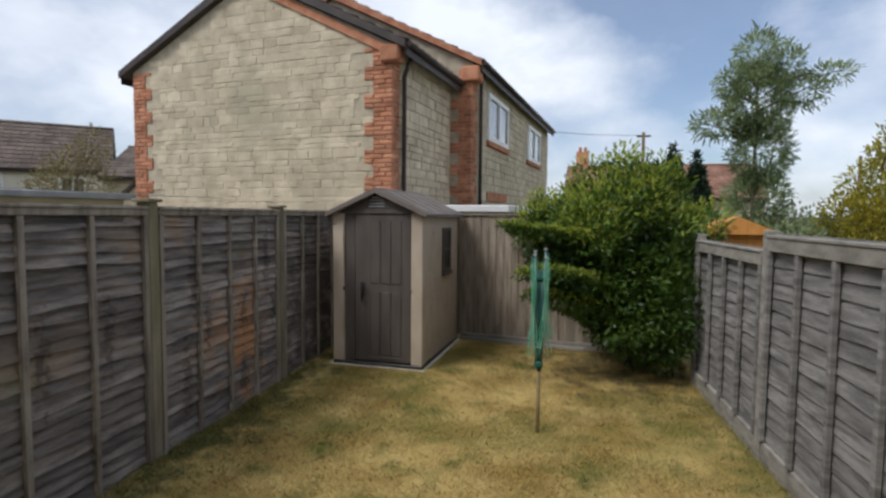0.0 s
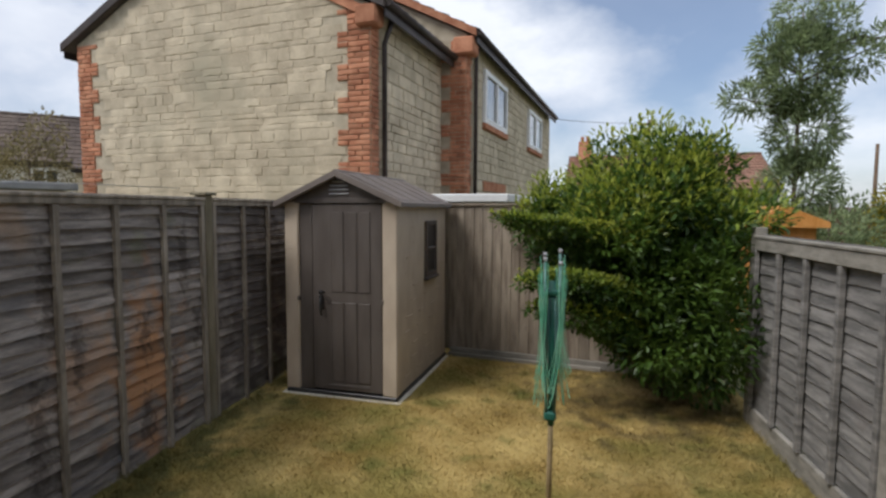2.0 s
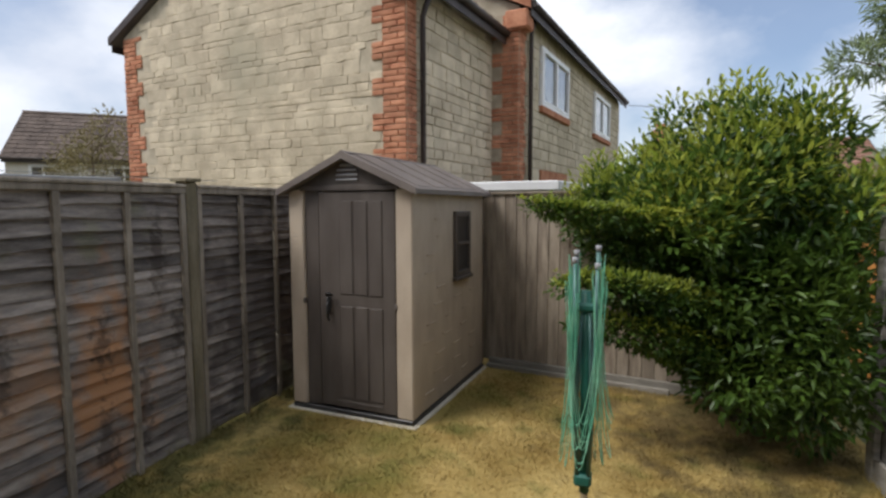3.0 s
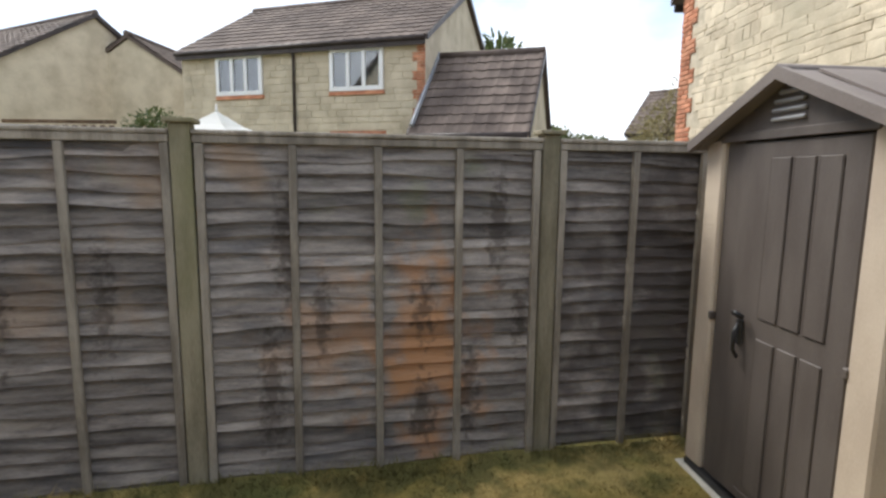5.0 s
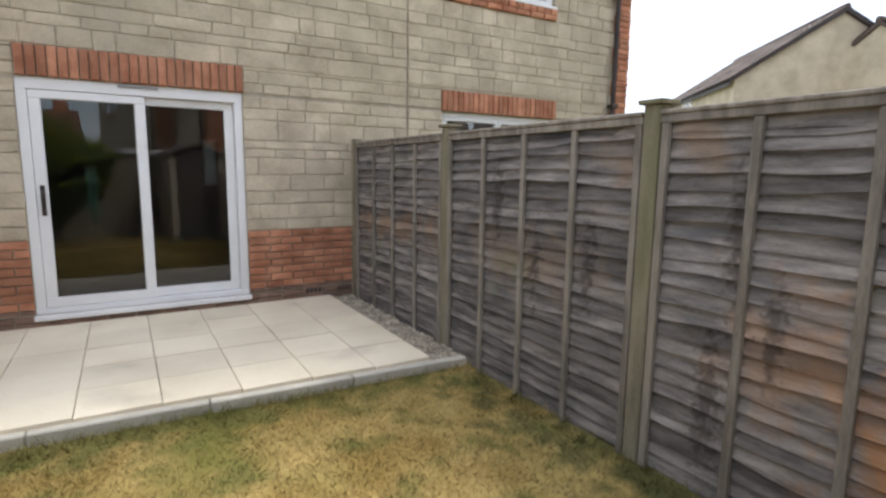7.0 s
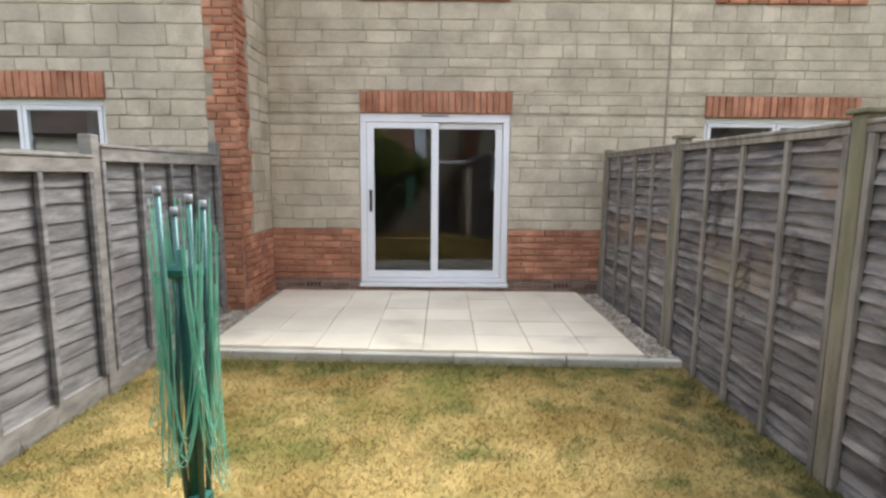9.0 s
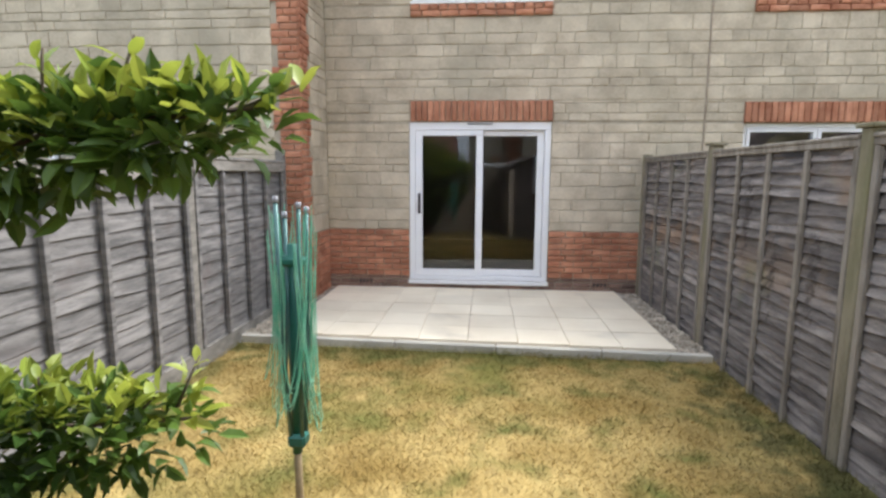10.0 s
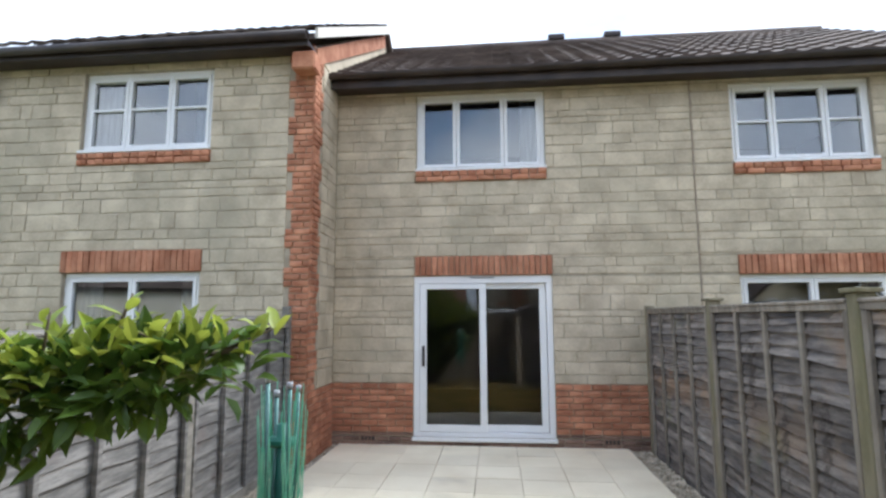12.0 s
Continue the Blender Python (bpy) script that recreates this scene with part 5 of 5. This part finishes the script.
tree("grey_green_tree", "slender grey-green young tree swaying behind the fence", (2.62, 10.2, 0), 4.7, [(0.0, 0, 3.6, 0.50, 0.5, 0.62), (0.08, 0, 2.8, 0.46, 0.45, 0.62), (-0.55, 0.1, 3.25, 0.42, 0.32, 0.24), (-0.30, 0, 3.9, 0.34, 0.3, 0.30), (0.62, 0, 3.75, 0.40, 0.32, 0.26), (1.05, 0, 4.0, 0.34, 0.25, 0.14), (0.0, 0, 4.35, 0.34, 0.3, 0.38), (0.35, 0, 4.2, 0.30, 0.3, 0.30), (0.05, 0, 2.0, 0.48, 0.45, 0.5)], 9500, (0.13, 0.026), "olive_leaf", 31, 0.05)
for k, (x, y, h, w) in enumerate(((4.75, 25.0, 4.45, 0.75), (5.75, 25.2, 4.2, 0.66))):
    tree("conifer", "dark narrow conifer in a far garden", (x, y, 0), h, [(0, 0, h * f, w * g, w * g, h * 0.17) for f, g in ((0.2, 1.1), (0.4, 1.0), (0.6, 0.8), (0.78, 0.5), (0.92, 0.22))], 9000, (0.26, 0.10), "conifer_leaf", 40 + k, 0.08, "conifer")
tree("golden_shrub", "golden yellow-green conifer shrub in the next garden", (4.2, 9.6, 0), 3.2, [(0, 0, 1.2, 0.9, 0.9, 1.1), (0.1, 0, 2.1, 0.65, 0.65, 0.8), (0.1, 0, 2.8, 0.3, 0.3, 0.4)], 9000, (0.10, 0.035), "golden_leaf", 45, 0.06, "shrub")
tree("hedge_shrub", "mixed green shrubs behind the low fence", (2.6, 9.2, 0), 1.9, [(0, 0, 0.9, 0.9, 0.6, 0.85), (-0.9, 0.3, 1.0, 0.6, 0.5, 0.85), (0.7, 0.9, 1.1, 0.7, 0.6, 0.8)], 7000, (0.09, 0.035), "olive_leaf", 47, 0.04, "shrub")

# ---- neighbouring houses ----
def gable_block(parent, x0, x1, y0, y1, ze, zr, axis, wall_mat, tile_mat, over=0.25, verge_mat="dark_fascia", detail=True):
    """Walls and a pitched roof; axis is the ridge's direction."""
    part("wall", wall_prism(x0, x1, y0, y1, ze, zr, axis), wall_mat, parent)
    rf = None
    if axis == "y":
        xm, half = (x0 + x1) / 2, (x1 - x0) / 2
        sl = (zr - ze) / half
        for s in (-1, 1):
            xe = xm + s * (half + over)
            zz = ze - sl * over
            up = Vector((xm - xe, 0, zr - zz))
            nu = max(4, round(up.length / 0.34))
            na = max(3, round((y1 - y0 + 2 * 0.08) / 0.30))
            rf = part("roof", prism(bmesh.new(), [(xe, zz), (xm, zr), (xm, zr - 0.12), (xe, zz - 0.08)], "y", y0 - 0.08, y1 + 0.08), tile_mat, parent)
            tiled_roof("tiles", (xe, y0 - 0.08, zz + 0.005), (0, 1, 0), up, na, nu, (y1 - y0 + 0.16) / na, up.length / nu, tile_mat, rf)
            part("verge", prism(bmesh.new(), [(xe, zz - 0.10), (xe, zz + 0.03), (xm, zr + 0.03), (xm, zr - 0.13)], "y", y0 - 0.12, y0 - 0.085), verge_mat, parent)
            part("gutter", tube(bmesh.new(), [(xe + s * 0.03, y0 - 0.05, zz - 0.03), (xe + s * 0.03, y1 + 0.05, zz - 0.03)], 0.055, n=8), "dark_fascia", parent)
            part("fascia", boxed(xe - 0.02, xe + 0.0, y0 - 0.05, y1 + 0.05, zz - 0.20, zz - 0.02), "dark_fascia", parent)
        part("ridge", tube(bmesh.new(), [(xm, y0 - 0.1, zr + 0.02), (xm, y1 + 0.1, zr + 0.02)], 0.10, n=8), tile_mat, parent)
    else:
        ym, half = (y0 + y1) / 2, (y1 - y0) / 2
        sl = (zr - ze) / half
        for s in (-1, 1):
            ye = ym + s * (half + over)
            zz = ze - sl * over
            up = Vector((0, ym - ye, zr - zz))
            nu = max(4, round(up.length / 0.34))
            na = max(3, round((x1 - x0 + 0.16) / 0.30))
            rf = part("roof", prism(bmesh.new(), [(ye, zz), (ym, zr), (ym, zr - 0.12), (ye, zz - 0.08)], "x", x0 - 0.08, x1 + 0.08), tile_mat, parent)
            tiled_roof("tiles", (x0 - 0.08, ye, zz + 0.005), (1, 0, 0), up, na, nu, (x1 - x0 + 0.16) / na, up.length / nu, tile_mat, rf)
            for xa, xb in ((x0 - 0.12, x0 - 0.085), (x1 + 0.085, x1 + 0.12)):
                part("verge", prism(bmesh.new(), [(ye, zz - 0.10), (ye, zz + 0.03), (ym, zr + 0.03), (ym, zr - 0.13)], "x", xa, xb), verge_mat, parent)
            part("gutter", tube(bmesh.new(), [(x0 - 0.05, ye + s * 0.03, zz - 0.03), (x1 + 0.05, ye + s * 0.03, zz - 0.03)], 0.055, n=8), "dark_fascia", parent)
            part("fascia", boxed(x0 - 0.05, x1 + 0.05, ye - 0.02, ye, zz - 0.20, zz - 0.02), "dark_fascia", parent)
        part("ridge", tube(bmesh.new(), [(x0 - 0.1, ym, zr + 0.02), (x1 + 0.1, ym, zr + 0.02)], 0.10, n=8), tile_mat, parent)


def flat_window(parent, at, rz, w, h, lights, bars=()):
    """A window on a solid far wall: frame, panes and sill, with a black sheet painting the unlit room behind the glass.
    """
    ob = window("window", at, rz, w, h, lights, bars, parent=parent, set_back=-0.075)
    part("reveal", boxed(-w / 2 + 0.03, w / 2 - 0.03, 0.002, 0.008, 0.03, h - 0.03), "black_plastic_and_dark", ob)
    return ob


# stone house behind the end fence: gable to the garden
GH = thing("stone_house", "pale cream stone house with red brick corners and tiled roof", "house", "houses around", at=(-3.17, 9.215, 0), rz=-10)
GW, GE, GR = 5.68, 4.60, 6.02
gable_block(GH, -GW, 0.0, 0.0, 2.75, GE, GR, "y", "pale_mortar", "roof_tile", 0.26)
rg = random.Random(8)
rects = []
for q in courses(-GW, 0, 1.0, GR, [], (0.14, 0.56), (0.07, 0.19), 0.007, rg):
    mzt = GE - 0.16 + (GW / 2 - abs(max(abs(q[0] + GW / 2), abs(q[1] + GW / 2)))) * (GR - GE) / (GW / 2)
    inq = q[1] > -0.34 or q[0] < -GW + 0.34
    if q[3] < mzt and not inq:
        rects.append(q)
lay(rects, (0, 0, 0), (1, 0, 0), (0, -1, 0), 0.011, RUBBLE, "stone", "stone", GH, near=(-2.5, 3.0), limit=300)
quoins(0.0, -1, 1.0, GE - 0.15, (0, 0, 0), (1, 0, 0), (0, -1, 0), GH, 130, wide=0.52, slim=0.36)
quoins(-GW, 1, 1.0, GE - 0.15, (0, 0, 0), (1, 0, 0), (0, -1, 0), GH, 0, wide=0.48, slim=0.33)
lay(courses(0.0, 2.74, 1.5, GE - 0.2, [(0.0, 0.20, 0, 9)], (0.22, 0.5), (0.11, 0.21), 0.012, rg), (0, 0, 0), (0, 1, 0), (1, 0, 0), 0.025, STONES, "side_stone", "stone", GH, limit=0)
quoins(0.0, 1, 1.0, GE - 0.2, (0, 0, 0), (0, 1, 0), (1, 0, 0), GH, 0, name="side_quoin", wide=0.21, slim=0.21)
part("corbel", boxed(-0.20, 0.14, -0.10, 0.16, GE - 0.42, GE - 0.14, 0.03), "brick", GH, "brick eaves corbel")
part("brick_verge", prism(bmesh.new(), [(-GW / 2, GR - 0.30), (-GW / 2, GR - 0.15), (0.1, GE - 0.24), (0.1, GE - 0.38)], "y", -0.045, -0.003), "brick", GH, "brick course under the verge")
dpg = part("downpipe", tube(bmesh.new(), [(0.20, 0.30, GE - 0.25), (0.12, 0.26, GE - 0.5), (0.085, 0.26, GE - 0.6), (0.085, 0.26, 0)], 0.038, n=8), "dark_fascia", GH, "dark brown downpipe")
GH2 = thing("stone_house", "pale stone house beyond the first, with white upstairs windows", "house", "houses around", at=(-3.17, 9.215, 0), rz=-10)
gable_block(GH2, -GW - 0.5, 0.49, 2.76, 12.2, 4.98, 6.69, "y", "mortar", "roof_tile", 0.22, "brick")
lay(courses(3.07, 12.18, 1.5, 4.75, [(3.78, 5.78, 3.30, 4.52), (8.28, 10.48, 3.30, 4.52), (3.86, 5.76, 2.05, 2.27)], (0.25, 0.55), (0.12, 0.21), 0.012, rg), (0.49, 0, 0), (0, 1, 0), (1, 0, 0), 0.022, STONES, "stone", "far_stone", GH2, limit=0)
quoins(0.49, -1, 1.0, 4.8, (0, 2.76, 0), (1, 0, 0), (0, -1, 0), GH2, 0, wide=0.49, slim=0.30)
quoins(2.76, 1, 1.0, 4.8, (0.49, 0, 0), (0, 1, 0), (1, 0, 0), GH2, 0, name="side_quoin", wide=0.30, slim=0.22)
part("corbel", boxed(0.26, 0.66, 2.65, 2.99, 4.48, 4.79, 0.03), "brick", GH2, "brick eaves corbel")
part("downpipe", tube(bmesh.new(), [(0.62, 3.13, 4.72), (0.57, 3.13, 4.5), (0.57, 3.13, 0)], 0.038, n=8), "dark_fascia", GH2, "dark brown downpipe")
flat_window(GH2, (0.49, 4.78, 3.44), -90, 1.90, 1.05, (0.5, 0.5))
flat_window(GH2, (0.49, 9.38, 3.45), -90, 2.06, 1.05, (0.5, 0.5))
part("window_sill", boxed(0.48, 0.58, 3.80, 5.76, 3.31, 3.425, 0.006), "brick", GH2, "brick window sill")
part("window_sill", boxed(0.48, 0.58, 8.30, 10.46, 3.32, 3.435, 0.006), "brick", GH2, "brick window sill")
part("lintel", boxed(0.48, 0.54, 3.88, 5.74, 2.06, 2.26, 0.004), "brick", GH2, "brick lintel")

wr = thing("outbuilding", "low outbuilding with a white felt roof behind the fence", "outbuilding", at=(-1.82, 9.15, 0), rz=-10)
part("wall", boxed(-0.75, 0.6, -0.3, 2.2, -0.1, 1.77), "render_paint", wr)
part("roof", boxed(-0.85, 0.68, -0.45, 2.3, 1.775, 1.88, 0.012), "white_felt", wr, "white felt roof edge")

# houses across the long fence, turned about thirty degrees
FH = thing("stone_semi", "cream stone semi-detached house with dark tiled roof", "house", "houses around", at=(-14.04, 6.91, 0), rz=-119.3)
gable_block(FH, 0.05, 7.45, -7.0, 0.0, 4.98, 7.0, "x", "far_stone", "roof_tile", 0.18)
for xs_ in (5.49, 1.92):
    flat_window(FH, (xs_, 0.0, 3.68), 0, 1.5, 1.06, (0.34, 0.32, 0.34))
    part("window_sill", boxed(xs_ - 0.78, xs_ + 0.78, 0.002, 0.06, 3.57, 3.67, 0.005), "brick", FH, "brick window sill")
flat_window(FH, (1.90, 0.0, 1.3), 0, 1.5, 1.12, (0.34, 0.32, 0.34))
part("lintel", boxed(1.10, 2.70, 0.002, 0.04, 2.43, 2.66, 0.005), "brick", FH, "brick lintel")
part("downpipe", tube(bmesh.new(), [(3.74, 0.19, 4.86), (3.74, 0.07, 4.6), (3.74, 0.06, 0)], 0.04, n=8), "dark_fascia", FH, "dark downpipe")
rf_ = random.Random(12)
lay(courses(0.10, 7.4, 1.4, 4.78, [(4.7, 6.28, 3.56, 4.8), (1.13, 2.71, 3.56, 4.8), (1.1, 2.7, 1.2, 2.68), (0, 0.34, 0, 9)], (0.25, 0.6), (0.13, 0.22), 0.014, rf_), (0, 0, 0), (1, 0, 0), (0, 1, 0), 0.016, STONES, "stone", "far_stone", FH, limit=0)
quoins(0.05, 1, 1.4, 4.8, (0, 0, 0), (1, 0, 0), (0, 1, 0), FH, 0, wide=0.34, slim=0.22)
GA = thing("tiled_garage", "lean single-storey garage with a brown tiled roof", "garage", "houses around", at=(-14.04, 6.91, 0), rz=-119.3)
gable_block(GA, -2.62, 0.03, -2.95, 0.9, 2.62, 4.60, "x", "far_stone", "roof_tile", 0.14)
part("flashing", prism(bmesh.new(), [(0.95, 2.66), (-1.0, 4.62), (-1.0, 4.74), (1.02, 2.72)], "x", 0.00, 0.06), "lead", GA, "grey lead flashing")

LHH = thing("stone_house", "cream stone house with dark tiled roof, two steps back", "house", "houses around", at=(-20.0, -0.35, 0), rz=-105)
gable_block(LHH, -0.6, 3.7, -8.0, 0.0, 4.55, 5.95, "y", "far_stone", "roof_tile", 0.15)
gable_block(LHH, -3.0, 0.0, -5.5, -1.2, 2.7, 4.5, "x", "far_stone", "roof_tile", 0.12)
quoins(-0.6, 1, 1.4, 4.4, (0, 0, 0), (1, 0, 0), (0, 1, 0), LHH, 0, wide=0.34, slim=0.22)
quoins(3.7, -1, 1.4, 4.4, (0, 0, 0), (1, 0, 0), (0, 1, 0), LHH, 0, wide=0.34, slim=0.22)

LHB = thing("stone_house", "cream stone house with a long dark tiled roof running back", "house", "houses around", at=(-20.3, -2.75, 0), rz=-128)
gable_block(LHB, 0.0, 8.0, -3.0, 3.0, 4.55, 6.50, "x", "far_stone", "roof_tile", 0.15)
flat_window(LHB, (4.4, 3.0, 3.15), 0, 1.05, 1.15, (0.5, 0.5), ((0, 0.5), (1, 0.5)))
part("window_sill", boxed(3.83, 4.97, 3.002, 3.06, 3.04, 3.14, 0.005), "brick", LHB, "brick window sill")

# between the fence and those houses
gz = thing("canvas_gazebo", "white canvas gazebo top in the next garden", "gazebo", at=(-9.2, 2.95, 0), rz=-25)
bm = bmesh.new()
ring = [bm.verts.new((0.74 * sx, 0.74 * sy, 2.02)) for sx, sy in ((-1, -1), (1, -1), (1, 1), (-1, 1))]
mid_ = [bm.verts.new((0.27 * sx, 0.27 * sy, 2.24)) for sx, sy in ((-1, -1), (1, -1), (1, 1), (-1, 1))]
tip_ = bm.verts.new((0, 0, 2.46))
for k in range(4):
    bm.faces.new((ring[k], ring[(k + 1) % 4], mid_[(k + 1) % 4], mid_[k]))
    bm.faces.new((mid_[k], mid_[(k + 1) % 4], tip_))
bmesh.ops.solidify(bm, geom=bm.faces[:], thickness=0.015)
part("canopy", bm, "canvas", gz)
part("finial", tube(bmesh.new(), [(0, 0, 2.44), (0, 0, 2.56)], 0.02, 0.008), "canvas", gz)
for sx in (-1, 1):
    for sy in (-1, 1):
        part("leg", tube(bmesh.new(), [(0.70 * sx, 0.70 * sy, 0), (0.70 * sx, 0.70 * sy, 2.03)], 0.022), "white_plastic", gz)
tree("ivy_shrub", "small rounded green shrub above a trellis", (-8.75, 2.22, 0), 2.3, [(0, 0, 1.75, 0.42, 0.42, 0.55), (0.05, 0.08, 2.12, 0.34, 0.38, 0.28)], 2600, (0.07, 0.03), "wood_leaf", 51, 0.04, "shrub")
trel = thing("trellis_fence", "dark timber trellis topped garden fence", "fence", at=(-9.2, 0.9, 0), rz=-12)
for k in range(12):
    part("slat", boxed(-0.02, 0.02, -0.75 + k * 0.13, -0.69 + k * 0.13, 0.0, 2.20, 0.004), "dark_timber", trel)
for z in (0.3, 1.3, 2.08, 2.22):
    part("rail", boxed(0.022, 0.05, -0.8, 0.8, z, z + 0.05, 0.004), "dark_timber", trel)
lowr = thing("flat_outbuilding", "low flat grey roofed outbuilding beyond the fence", "outbuilding", at=(-10.5, 8.3, 0), rz=-25)
part("wall", boxed(-1.5, 1.5, -1.6, 1.9, -0.1, 1.95), "far_stone", lowr)
part("roof", boxed(-1.65, 1.65, -1.75, 2.05, 1.955, 2.07, 0.015), "lead", lowr)

# farther off
def plain_house(label, at, rz, w, d, ze, zr, wall_m, tile_m, axis="x", windows=(), chimney=None):
    ob = thing("far_house", label, "house", "houses around", at=at, rz=rz)
    gable_block(ob, -w / 2, w / 2, -d / 2, d / 2, ze, zr, axis, wall_m, tile_m, 0.2)
    for x, z, ww, hh in windows:
        flat_window(ob, (x, -d / 2, z), 180, ww, hh, (0.5, 0.5))
    if chimney:
        c = part("chimney", boxed(chimney - 0.35, chimney + 0.35, -0.3, 0.3, zr - 0.5, zr + 0.9, 0.02), "brick", ob)
        for s in (-0.15, 0.15):
            part("chimney_pot", tube(bmesh.new(), [(chimney + s, 0, zr + 0.9), (chimney + s, 0, zr + 1.2)], 0.10, 0.09), "brick", c)
    return ob


plain_house("white rendered house with a dark tiled roof far off", (-24.0, 22.4, 0), 40, 5.6, 6.0, 3.7, 5.8, "render_paint", "roof_tile", "x", ((-1.5, 2.4, 1.0, 0.9), (1.4, 2.4, 1.0, 0.9)))
plain_house("cream house half hidden by shrubs far off", (-16.0, 24.0, 0), 20, 7.5, 6.0, 3.3, 4.7, "far_stone", "roof_tile", "x", ((1.2, 2.0, 1.3, 0.9),))
plain_house("porch house with a small dark tiled gable", (-14.4, 19.0, 0), 12, 2.2, 2.5, 2.6, 3.6, "far_stone", "roof_tile", "y", ((-0.45, 1.5, 0.45, 0.95), (0.45, 1.5, 0.45, 0.95)))
plain_house("red-tiled bungalow far beyond the gardens", (5.6, 33.0, 0), -6, 9.5, 7.0, 2.8, 4.6, "far_stone", "warm_tile", "x", (), -4.0)
plain_house("grey-roofed house beyond the golden shrub", (19.0, 25.0, 0), -25, 8.0, 7.0, 3.4, 5.6, "render_paint", "roof_tile", "x")
tree("bare_shrub", "half-bare tall shrub beside the stone house", (-12.3, 12.4, 0), 3.6, [(0, 0, 2.5, 0.9, 0.8, 1.0), (-0.9, 0.4, 2.3, 0.8, 0.6, 0.8), (0.5, 0, 3.3, 0.5, 0.4, 0.6), (-1.7, 0.6, 2.0, 0.7, 0.6, 0.7)], 4200, (0.09, 0.035), "dry_leaf", 53, 0.05, "shrub")
for k, (x, y, h, w, ct) in enumerate(((-41, 21.5, 5.6, 2.2, 2200), (-42, 25, 5.0, 2.4, 2200), (-42, 28, 4.4, 2.2, 1800), (-27, 12.6, 8.8, 1.9, 2600), (-60, 10, 8, 5, 2500), (-38, 34, 6, 4, 2000))):
    tree("far_tree", "broad leafy tree far beyond the houses", (x, y, 0), h, [(0, 0, h * 0.62, w, w, h * 0.34), (w * .5, w * .3, h * 0.5, w * .7, w * .7, h * 0.26), (-w * .5, -w * .3, h * 0.5, w * .7, w * .7, h * 0.26)], ct, (0.42, 0.20), "wood_leaf", 60 + k, 0.15)
pole = thing("telegraph_pole", "tall timber telegraph pole with a crossarm", "telegraph pole", at=(4.4, 30.0, 0))
part("pole", tube(bmesh.new(), [(0, 0, -0.5), (0, 0, 6.1)], 0.11, 0.08), "dark_timber", pole)
part("crossarm", boxed(-0.35, 0.35, -0.05, 0.05, 5.85, 5.95, 0.01), "dark_timber", pole)
bm = tube(bmesh.new(), [(4.4 - 8.8 * t, 30 - 7.0 * t, 5.95 - 0.6 * math.sin(math.pi * t) * 0.5) for t in [k / 8 for k in range(9)]], 0.012, n=4)
tagged(link("overhead_wire", bm, "dark_fascia"), "thin black overhead telephone wire", "wire")
bm = tube(bmesh.new(), [(-6.6, -1.0 + 13 * t, 2.03 - 0.05 * math.sin(math.pi * t)) for t in [k / 10 for k in range(11)]], 0.006, n=4)
wash = thing("washing_line", "thin grey washing line strung between two posts", "washing line")
part("line", bm, "grey_plastic", wash)
for y_ in (-1.0, 12.0):
    part("post", tube(bmesh.new(), [(-6.6, y_, -0.2), (-6.6, y_, 2.05)], 0.03), "dark_timber", wash)
pole2 = thing("telegraph_pole", "distant timber pole above the roofs", "telegraph pole", at=(15.5, 32.0, 0))
part("pole", tube(bmesh.new(), [(0, 0, -0.5), (0, 0, 5.0)], 0.11, 0.08), "dark_timber", pole2)
ply = thing("play_tower", "orange timber play house behind the low fence", "play house", at=(1.9, 9.0, 0), rz=-5)
part("wall", boxed(-0.32, 0.35, -0.3, 0.35, 0.0, 1.52), "orange_timber", ply)
part("roof", prism(bmesh.new(), [(-0.42, 1.50), (0.45, 1.50), (0.45, 1.56), (0.02, 1.74), (-0.42, 1.56)], "y", -0.4, 0.45), "orange_timber", ply)
fb = thing("brown_fence", "brown stained board fence in the next garden", "fence", at=(4.6, 12.5, 0))
for k in range(26):
    part("board", boxed(-1.6 + k * 0.125, -1.6 + k * 0.125 + 0.115, -0.01, 0.01, 0.0, 1.75, 0.003), "dark_timber", fb)
hoop = tagged(link("plant_hoop", tube(bmesh.new(), [(2.2, 4.9, -0.02), (2.2, 4.9, 1.2)] + [(2.2 + 0.55 * (1 - math.cos(t)), 4.9, 1.35 + 0.42 * math.sin(t)) for t in [k * math.pi / 12 for k in range(8)]], 0.010, n=6), "white_plastic"), "pale curved plastic hoop in the next garden", "hoop")

# ---- grass ----
gr = random.Random(17)
gv, gf = [], []
for k in range(170000):
    x, y = gr.uniform(-3.37, 0.9), gr.uniform(2.29, 8.25)
    if -3.2 < x < -1.9 and y > 6.42:
        continue
    edge = min(x + 3.37, 0.9 - x, y - 2.29)
    h = gr.uniform(0.010, 0.034) * (2.6 if edge < 0.14 and gr.random() < 0.6 else 1)
    a, w = gr.uniform(0, 6.28), gr.uniform(0.0018, 0.0038)
    l = gr.uniform(0.3, 1.8) * h
    b = gr.uniform(0, 6.28)
    n0 = len(gv)
    gv += [(x - w * math.cos(a), y - w * math.sin(a), 0.0), (x + w * math.cos(a), y + w * math.sin(a), 0.0), (x + l * math.cos(b), y + l * math.sin(b), h)]
    gf.append((n0, n0 + 1, n0 + 2))
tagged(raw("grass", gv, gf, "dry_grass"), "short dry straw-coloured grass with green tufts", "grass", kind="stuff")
